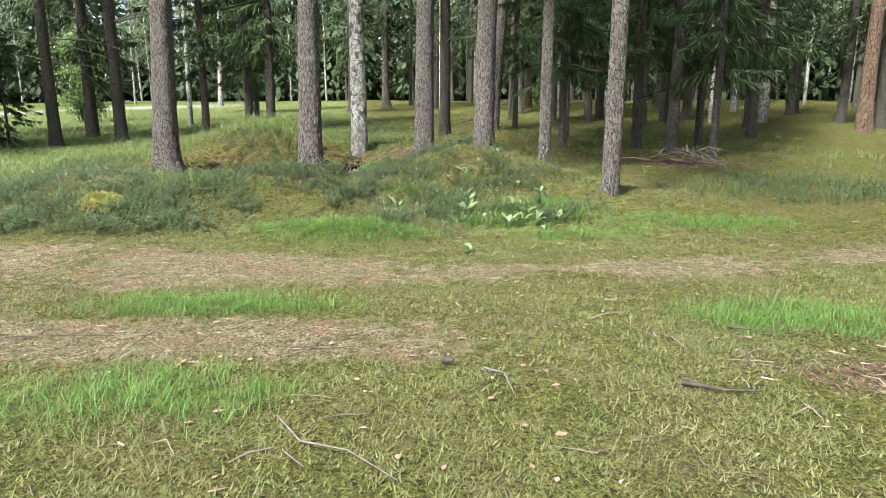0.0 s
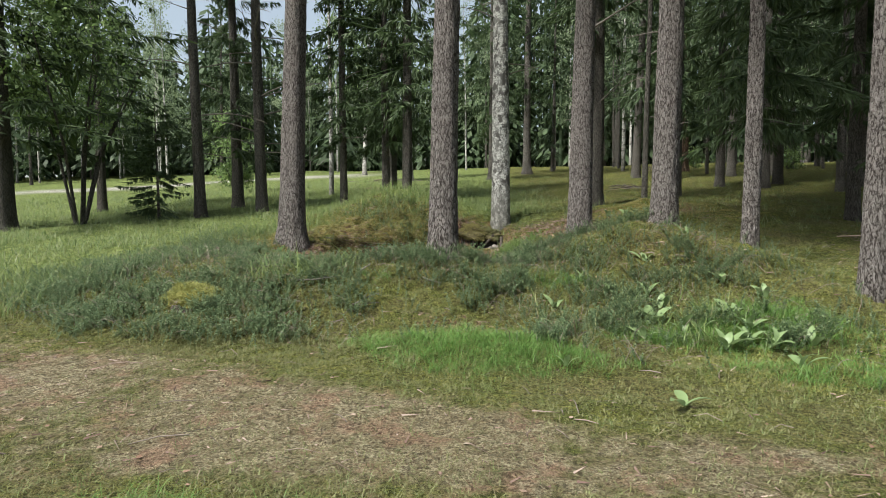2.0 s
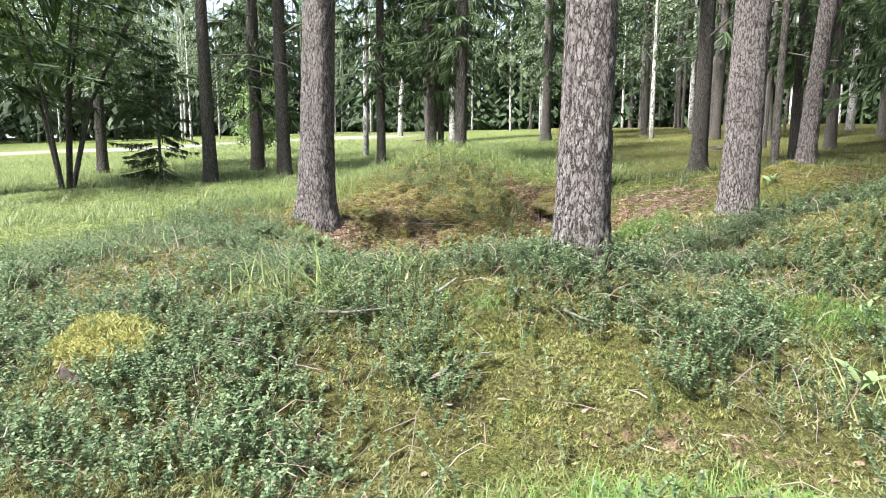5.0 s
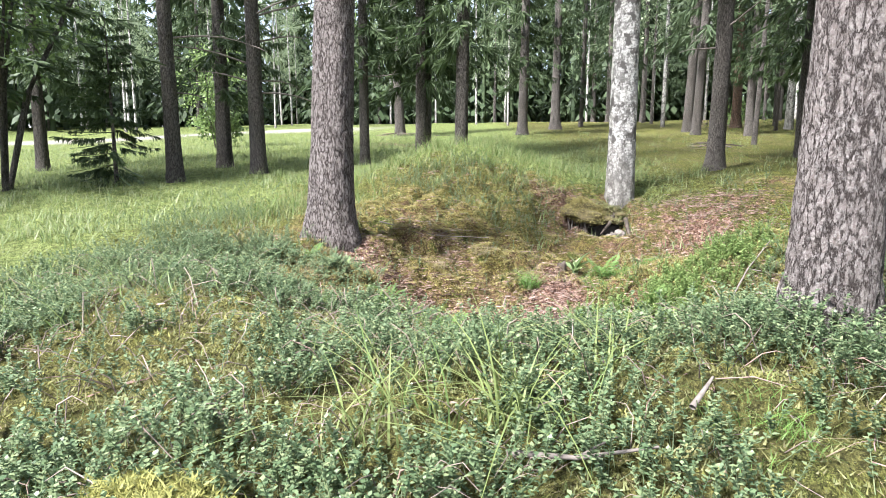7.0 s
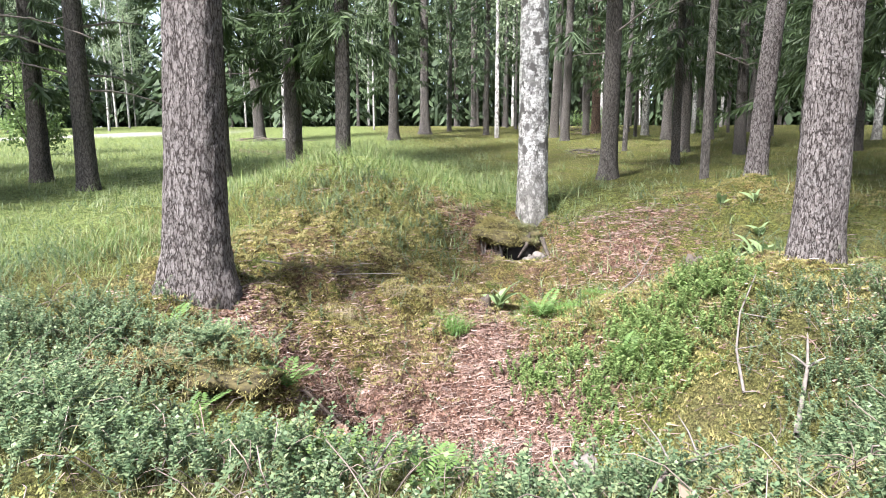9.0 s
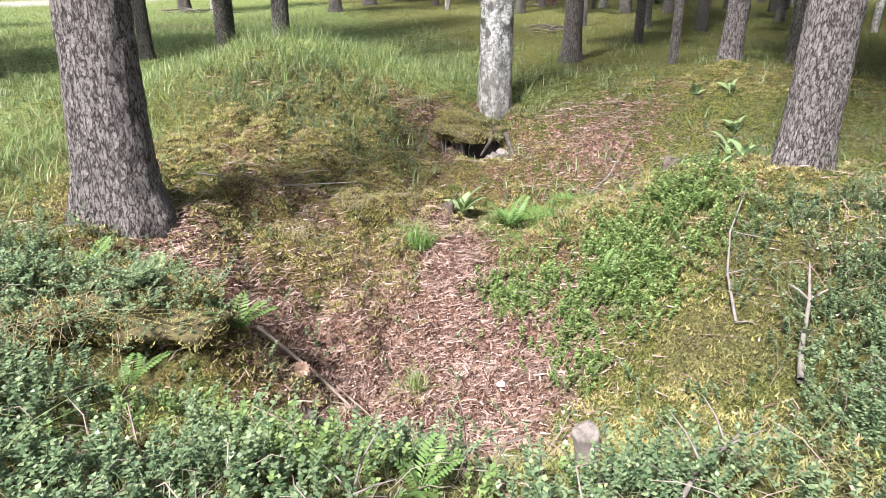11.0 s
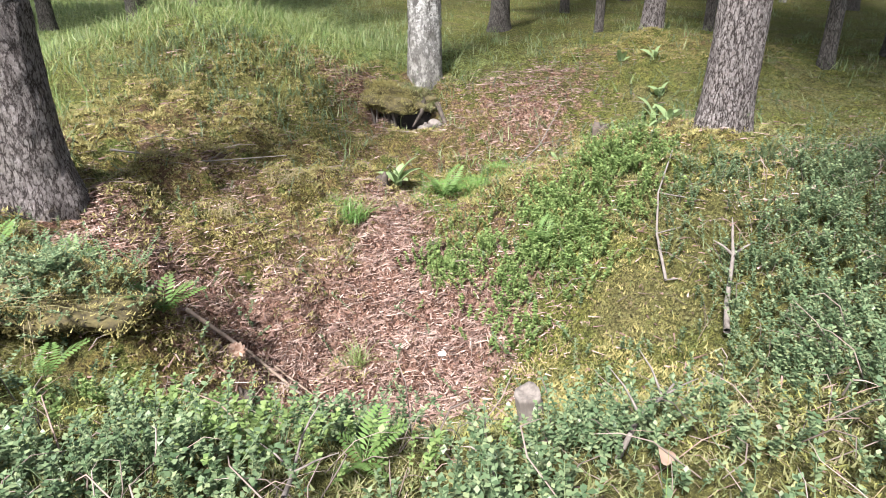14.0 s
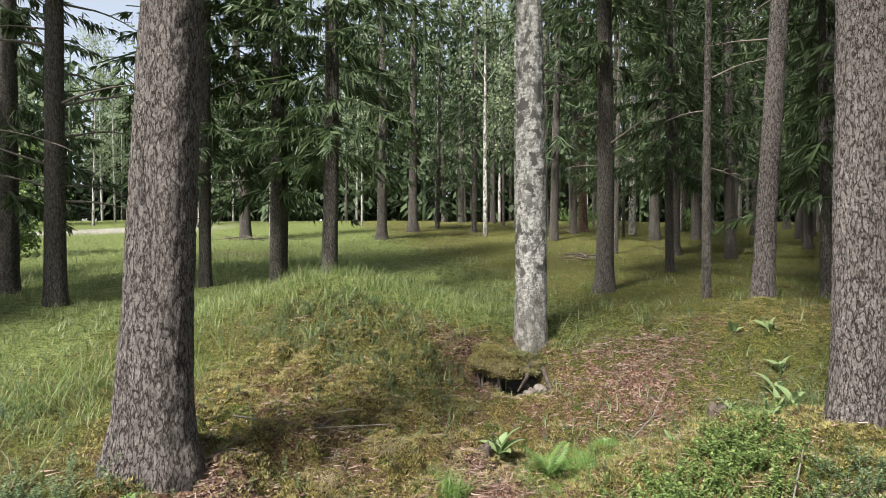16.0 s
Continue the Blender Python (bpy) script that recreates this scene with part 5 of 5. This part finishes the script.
stick([(-4.42, 11.08, 0.03), (-4.1, 11.04, 0.04), (-3.75, 10.95, 0.03), (-3.42, 10.86, 0.02)], 0.022, PALE_WOOD, "long pale broken stick across the needle litter")
stick([(-3.95, 11.05, 0.02), (-3.7, 11.02, 0.03), (-3.5, 10.92, 0.02)], 0.012, PALE_WOOD, "short pale stick in the hollow")
stick([(-1.80, 9.72, 0.05), (-1.66, 9.92, 0.12), (-1.52, 10.10, 0.16), (-1.46, 10.2, 0.22)], 0.026, DEAD, "pale forked branch standing out of the shrubs", [(2, 0.14, 0.03, 0.05), (2, -0.07, 0.08, 0.06), (3, 0.05, 0.09, 0.08)])
stick([(-1.72, 10.35, 0.04), (-1.62, 10.65, 0.10), (-1.45, 10.95, 0.10), (-1.22, 11.2, 0.12)], 0.016, DEAD, "long grey lichened twig on the bank", [(1, 0.35, 0.06, 0.02), (2, 0.2, -0.25, 0.0), (0, 0.22, -0.05, 0.02)])
stick([(-2.86, 8.82, 0.05), (-2.74, 8.92, 0.12), (-2.60, 9.02, 0.14), (-2.50, 9.10, 0.16)], 0.014, DEAD, "grey forked dead twig among lingonberry", [(1, -0.05, 0.12, 0.10), (2, -0.04, 0.1, 0.12), (2, 0.12, 0.0, 0.05)])
stick([(-3.76, 8.78, 0.04), (-3.74, 8.90, 0.10), (-3.72, 9.06, 0.12)], 0.012, DEAD, "lichen-covered dead twig among lingonberry", [(1, 0.12, 0.0, 0.04), (1, -0.08, 0.06, 0.06), (2, 0.06, 0.08, 0.05)])
stick([(-3.03, 7.34, 0.05), (-2.85, 7.33, 0.06), (-2.63, 7.38, 0.06)], 0.016, DEAD, "grey stick lying half under the shrubs", [(1, 0.12, 0.10, 0.03)])
stick([(-2.50, 7.62, 0.05), (-2.42, 7.73, 0.09)], 0.018, DEAD, "short grey stub of branch among the shrubs")
stick([(-2.34, 7.05, 0.03), (-2.28, 7.09, 0.05), (-2.21, 7.16, 0.05)], 0.016, DEAD, "lichened grey twig on yellow moss", [(1, 0.02, 0.12, 0.05), (2, 0.10, 0.02, 0.02)])
stick([(-3.35, 7.02, 0.06), (-3.2, 6.98, 0.09), (-2.98, 6.92, 0.08), (-2.78, 6.9, 0.06)], 0.008, DEAD, "thin grey branch arching through the shrubs", [(1, -0.1, -0.1, -0.02), (2, 0.02, -0.12, -0.03)])
stick([(-1.86, 7.66, 0.05), (-1.76, 7.62, 0.05), (-1.66, 7.58, 0.04)], 0.013, DEAD, "crooked grey twig on the bank", [(1, 0.10, 0.14, 0.05)])
stick([(-5.0, 12.3, 0.04), (-4.4, 12.55, 0.06), (-3.8, 12.75, 0.08)], 0.013, DEAD, "thin dead branch on the far bank", [(1, 0.2, 0.25, 0.06)])
stick([(-1.55, 13.3, 0.05), (-1.2, 13.6, 0.12), (-0.85, 13.9, 0.16)], 0.014, DEAD, "grey dead branch on the far slope", [(1, 0.05, 0.3, 0.14), (1, 0.3, -0.05, 0.04)])
stick([(1.06, 2.58, 0), (1.14, 2.55, 0.012), (1.22, 2.53, 0.004), (1.36, 2.51, 0)], 0.018, DARK_WOOD, "broken dark piece of branch on the grass", [(1, -0.07, 0.06, 0.01), (2, 0.06, -0.03, 0.01)])
stick([(-0.60, 2.28, 0.0), (-0.46, 2.06, 0.01), (-0.28, 1.98, 0.02), (-0.10, 1.84, 0)], 0.008, DEAD, "thin curved twig on the grass", [(1, 0.06, 0.14, 0.03)])
stick([(-2.35, 3.22, 0.0), (-2.1, 3.2, 0.02), (-1.75, 3.22, 0)], 0.008, DARK_WOOD, "dark thin twig on the path", [(1, -0.15, 0.1, 0.05), (1, 0.1, -0.12, 0.02)])
stick([(0.03, 2.82, 0.01), (0.08, 2.80, 0.015)], 0.030, DARK_WOOD, "small chunk of grey wood on the grass")
stick([(0.22, 2.75, 0.0), (0.30, 2.6, 0.03), (0.33, 2.45, 0)], 0.010, DEAD, "thin grey twig on the grass", [(1, -0.1, -0.05, 0.03)])
stick([(1.6, 3.35, 0.0), (1.78, 3.28, 0.02), (2.0, 3.25, 0)], 0.010, DARK_WOOD, "dark twig on the grass")
stick([(-0.75, 3.05, 0.0), (-0.55, 3.02, 0.01), (-0.42, 3.08, 0)], 0.007, DARK_WOOD, "thin dark twig on the path")


def brush_heap(x, y, spread_x, spread_y, count, seed, label, tall=0.25, long=(0.5, 1.2)):
    rng = np.random.default_rng(seed)
    t = thing("brush_heap", label, "brushwood", (x, y, ground_z(x, y)))
    for k in range(count):
        cx, cy = rng.normal(0, spread_x * 0.4), rng.normal(0, spread_y * 0.4)
        a, L = rng.uniform(0, 3.14), rng.uniform(*long)
        zc = ground_z(x + cx, y + cy) - ground_z(x, y)
        h = tall * math.exp(-(cx / spread_x) ** 2 - (cy / spread_y) ** 2) * rng.random()
        dx, dy = math.cos(a) * L / 2, math.sin(a) * L / 2
        pts = [(cx - dx, cy - dy, zc + h * 0.6 + 0.02), (cx, cy, zc + h + 0.04), (cx + dx, cy + dy, zc + h * 0.6 + rng.uniform(0.02, 0.10))]
        r = rng.uniform(0.006, 0.015)
        part("stick", smooth(mesh_np("stick", *tube(pts, [r, r * 0.85, r * 0.5], 6))), (DEAD, DARK_WOOD, PALE_WOOD)[int(rng.integers(3))], t)


brush_heap(4.85, 12.4, 1.0, 0.5, 60, 61, "heap of brushwood and brown needles by the path", 0.36, (0.3, 0.75))
brush_heap(0.9, 23.8, 0.6, 0.4, 22, 62, "small pile of pale cut branches in the grass", 0.25, (0.5, 1.0))
brush_heap(-9.8, 30.2, 1.6, 0.6, 24, 63, "exposed roots and fallen branches below two trees", 0.2)
brush_heap(3.2, 35.0, 1.2, 0.6, 24, 64, "pile of fallen branches at the edge of the woods", 0.5)


# ---------------------------------------------------------------- herbs and ferns
def broad_leaf_mesh(L, W, seed):
    rng = np.random.default_rng(seed)
    rows = 7
    s = np.linspace(0, 1, rows)
    w = W * np.sin(np.pi * np.clip(0.06 + 0.94 * s, 0, 1)) ** 0.8 * (1 - 0.25 * s)
    z = 0.55 * L * s - 0.55 * L * s ** 2.2 * rng.uniform(0.6, 1.2)
    mid = np.stack([s * L, 0 * s, z], -1)
    up = np.stack([0 * s, w, 0.28 * w + 0 * s], -1)
    dn = np.stack([0 * s, -w, 0.28 * w + 0 * s], -1)
    v = np.concatenate([mid + up, mid, mid + dn])
    f = []
    for k in range(rows - 1):
        f += [[k, k + 1, rows + k + 1, rows + k], [rows + k, rows + k + 1, 2 * rows + k + 1, 2 * rows + k]]
    return smooth(mesh_np("leaf", v, f))


LEAVES = [broad_leaf_mesh(0.20, 0.036, 1), broad_leaf_mesh(0.17, 0.040, 2), broad_leaf_mesh(0.23, 0.045, 3)]


def herb(x, y, leaves, size, seed, label):
    rng = np.random.default_rng(seed)
    t = thing("broad_leaved_herb", label, "plant", (x, y, ground_z(x, y)), "broad-leaved herbs")
    for k in range(leaves):
        o = part("leaf", LEAVES[k % 3], HERB, t)
        s = 0.8 * size * rng.uniform(0.7, 1.2)
        o.matrix_basis = pose(rng.uniform(-0.03, 0.03), rng.uniform(-0.03, 0.03), 0.02, rng.uniform(-15, 15), rng.uniform(-55, -10), 360 * k / leaves + rng.uniform(-25, 25)) @ Matrix.Diagonal((s, s, s, 1))


FLANK = "light green broad-leaved herb on the grassy flank of the mound"
for k, (x, y, n, sz) in enumerate([(-0.59, 7.6, 5, 0.9), (-0.10, 8.0, 5, 0.95), (0.23, 7.42, 7, 1.2), (0.98, 8.37, 5, 1.0), (0.71, 6.82, 6, 1.1), (0.45, 7.15, 6, 1.0), (0.35, 7.65, 5, 1.0),
                                    (0.60, 7.25, 5, 0.9), (0.15, 7.0, 5, 0.9), (0.28, 8.7, 4, 0.9), (1.25, 8.0, 5, 1.0), (0.9, 7.6, 5, 1.1), (-0.35, 8.3, 4, 0.8), (1.1, 6.4, 4, 0.9), (0.75, 9.2, 4, 0.9), (-0.45, 6.05, 4, 0.7), (0.88, 6.98, 7, 1.1), (1.02, 6.82, 6, 1.0), (1.16, 7.06, 6, 1.1), (0.96, 7.2, 6, 1.0), (0.23, 5.6, 3, 1.0), (0.29, 8.2, 5, 0.9), (1.3, 6.9, 5, 1.0)]):
    herb(x, y, n, sz, 80 + k, FLANK)
for k, (x, y, n, sz) in enumerate([(-2.78, 13.35, 9, 1.7), (-0.42, 12.5, 6, 1.1), (-0.30, 12.9, 5, 1.0), (-0.62, 12.75, 5, 0.9), (-0.1, 12.3, 5, 1.0), (-0.9, 12.05, 4, 0.8), (-0.55, 13.4, 5, 1.1), (-0.15, 13.2, 5, 1.1), (0.15, 13.6, 5, 1.1), (-1.3, 12.9, 4, 0.8), (-1.75, 13.4, 4, 0.7), (0.4, 14.2, 5, 1.0), (0.1, 14.4, 5, 1.0)]):
    herb(x, y, n, sz, 120 + k, "broad-leaved green herb growing on the slope of the hollow")


def frond_mesh(L, W, pairs, seed):
    rng = np.random.default_rng(seed)
    pieces = []
    s = np.linspace(0, 1, 7)
    spine = [(L * u, 0, 0.5 * L * u - 0.42 * L * u ** 2.2) for u in s]
    pieces.append(tube(spine, [0.003 * (1 - 0.8 * u) for u in s], 4))
    for k in range(pairs):
        u = 0.12 + 0.86 * k / pairs
        p = np.array([L * u, 0, 0.5 * L * u - 0.42 * L * u ** 2.2])
        ln = W * math.sin(math.pi * (0.12 + 0.84 * u)) ** 0.8
        for sd in (-1, 1):
            d = np.array([0.45, sd, -0.12 + rng.uniform(-0.1, 0.1)])
            d /= np.linalg.norm(d)
            w = np.array([0.9, -0.4 * sd, 0.0]) * L / pairs * 0.42
            v = np.array([p - w * 0.5, p + d * ln * 0.55 - w * 0.9, p + d * ln, p + d * ln * 0.5 + w * 0.9])
            pieces.append((v, np.array([[0, 1, 2, 3]])))
    return mesh_np("frond", *gather(pieces))


FRONDS = [frond_mesh(0.30, 0.085, 13, 1), frond_mesh(0.26, 0.075, 12, 2), frond_mesh(0.20, 0.055, 9, 3)]


def fern(x, y, fronds, size, seed, label, name="fern", material=FERN):
    rng = np.random.default_rng(seed)
    t = thing(name, label, "fern" if name == "fern" else "plant", (x, y, ground_z(x, y)), "ferns and seedlings of the hollow")
    for k in range(fronds):
        o = part("frond", FRONDS[k % 3], material, t)
        s = size * rng.uniform(0.75, 1.15)
        o.matrix_basis = pose(0, 0, 0.02, rng.uniform(-12, 12), rng.uniform(-52, -12), 360 * k / fronds + rng.uniform(-30, 30)) @ Matrix.Diagonal((s, s, s, 1))


fern(-2.50, 12.55, 7, 1.15, 1, "bright green fern on the slope of the hollow")
fern(-2.12, 11.25, 5, 1.0, 2, "light green fern among bilberry shrubs")
fern(-4.47, 10.80, 9, 1.15, 3, "yellow-green seedling on the needle litter", "seedling")
fern(-3.88, 10.55, 6, 0.85, 4, "young rowan seedling at the edge of the hollow", "seedling")
fern(-3.66, 10.45, 6, 0.9, 5, "young rowan seedling at the edge of the hollow", "seedling")
fern(-3.55, 9.05, 5, 0.65, 6, "small fern among lingonberry shrubs")
fern(-4.95, 11.02, 6, 0.8, 7, "small fern under the overhanging bank")
fern(-5.25, 10.9, 5, 0.8, 8, "small fern under the overhanging bank")
fern(-4.75, 10.0, 5, 0.7, 9, "small fern among lingonberry shrubs")


# ---------------------------------------------------------------- single tufts and small things
def grass_tuft(x, y, blades, tall, width, bend, radius, material, label, seed):
    rng = np.random.default_rng(seed)
    if blades <= 80:
        t = thing("grass_tuft", label, "grass", (x, y, ground_z(x, y) - 0.01), "grass tufts")
        for _ in range(blades):
            v, f = blade(rng, tall * rng.uniform(0.45, 1.1), width, bend * rng.uniform(0.3, 1.3), 5)
            r, a = radius * math.sqrt(rng.random()), rng.uniform(0, 6.28)
            part("blade", mesh_np("blade", v + (r * math.cos(a), r * math.sin(a), 0), f), material, t)
        return
    me = mesh_np("grass_tuft", *tuft(rng, blades, tall, width, bend, radius, 4))
    o = tagged(part("grass_tuft", me, material), label, "grass", "grass tufts")
    o.matrix_basis = pose(x, y, ground_z(x, y) - 0.01)


grass_tuft(-3.42, 11.32, 70, 0.28, 0.007, 1.2, 0.06, GRASS, "yellow-green arching grass tuft on the litter", 1)
grass_tuft(-3.36, 12.52, 460, 0.24, 0.005, 1.3, 0.19, FINE_GRASS, "dense bright green tuft of hair grass", 2)
grass_tuft(-3.05, 7.55, 40, 0.45, 0.009, 1.5, 0.10, GRASS, "long-bladed grass tuft on the rim", 3)
grass_tuft(-3.45, 7.35, 24, 0.40, 0.008, 1.6, 0.12, GRASS, "long-bladed grass tuft on the rim", 4)
grass_tuft(-2.75, 7.85, 22, 0.36, 0.008, 1.5, 0.10, GRASS, "long-bladed grass tuft on the rim", 5)
grass_tuft(-4.3, 12.05, 120, 0.20, 0.003, 1.6, 0.14, DRY_GRASS, "drooping straw-coloured grass tuft on the bank", 6)
grass_tuft(-3.85, 12.55, 120, 0.20, 0.003, 1.6, 0.12, DRY_GRASS, "drooping straw-coloured grass tuft on the bank", 7)
grass_tuft(-0.5, 7.1, 50, 0.22, 0.005, 1.5, 0.12, DRY_GRASS, "straw-coloured grass tuft on the mound", 8)
grass_tuft(0.5, 6.9, 60, 0.26, 0.006, 1.4, 0.14, GRASS, "long-bladed grass tuft on the mound", 9)


def cone():
    rows, cols = 12, 14
    pieces = []
    for k in range(rows):
        s = k / (rows - 1)
        r = 0.032 * math.sin(math.pi * (0.12 + 0.8 * s)) + 0.004
        for j in range(cols // 2):
            a = 2 * math.pi * (j + 0.5 * (k % 2)) / (cols // 2)
            c = np.array([r * math.cos(a), r * math.sin(a), 0.12 * s])
            o = np.array([math.cos(a), math.sin(a), 0.35]) * 0.012
            w = np.array([-math.sin(a), math.cos(a), 0]) * 0.011
            pieces.append((np.array([c - w, c + o * 1.4, c + w, c - o + (0, 0, 0.004)]), np.array([[0, 1, 2, 3]])))
    o = tagged(part("spruce_cone", mesh_np("spruce_cone", *gather(pieces)), DRY_LEAF), "grey-brown fallen spruce cone on the litter", "cone")
    o.matrix_basis = pose(-4.18, 11.0, ground_z(-4.18, 11.0) + 0.045, 60, 0, 25) @ Matrix.Diagonal((1.25, 1.25, 1.25, 1))


cone()


def dry_leaf(x, y, size, turn, label):
    me = broad_leaf_mesh(0.16, 0.05, 9)
    o = tagged(part("dry_leaf", me, DRY_LEAF), label, "leaf")
    o.matrix_basis = pose(x, y, ground_z(x, y) + 0.09, 25, 10, turn) @ Matrix.Diagonal((size, size, size, 1))


dry_leaf(-2.80, 8.70, 0.6, 60, "large curled dry brown leaf caught in lingonberry")
mush = tagged(part("mushroom", lump_mesh(0.03, 0.026, 0.022, 5, 0.2), plain_wood("white_cap", (0.7, 0.68, 0.62), (0.8, 0.78, 0.74))), "small white mushroom cap on the needle litter", "mushroom")
mush.matrix_basis = pose(-2.86, 11.05, ground_z(-2.86, 11.05) + 0.025)
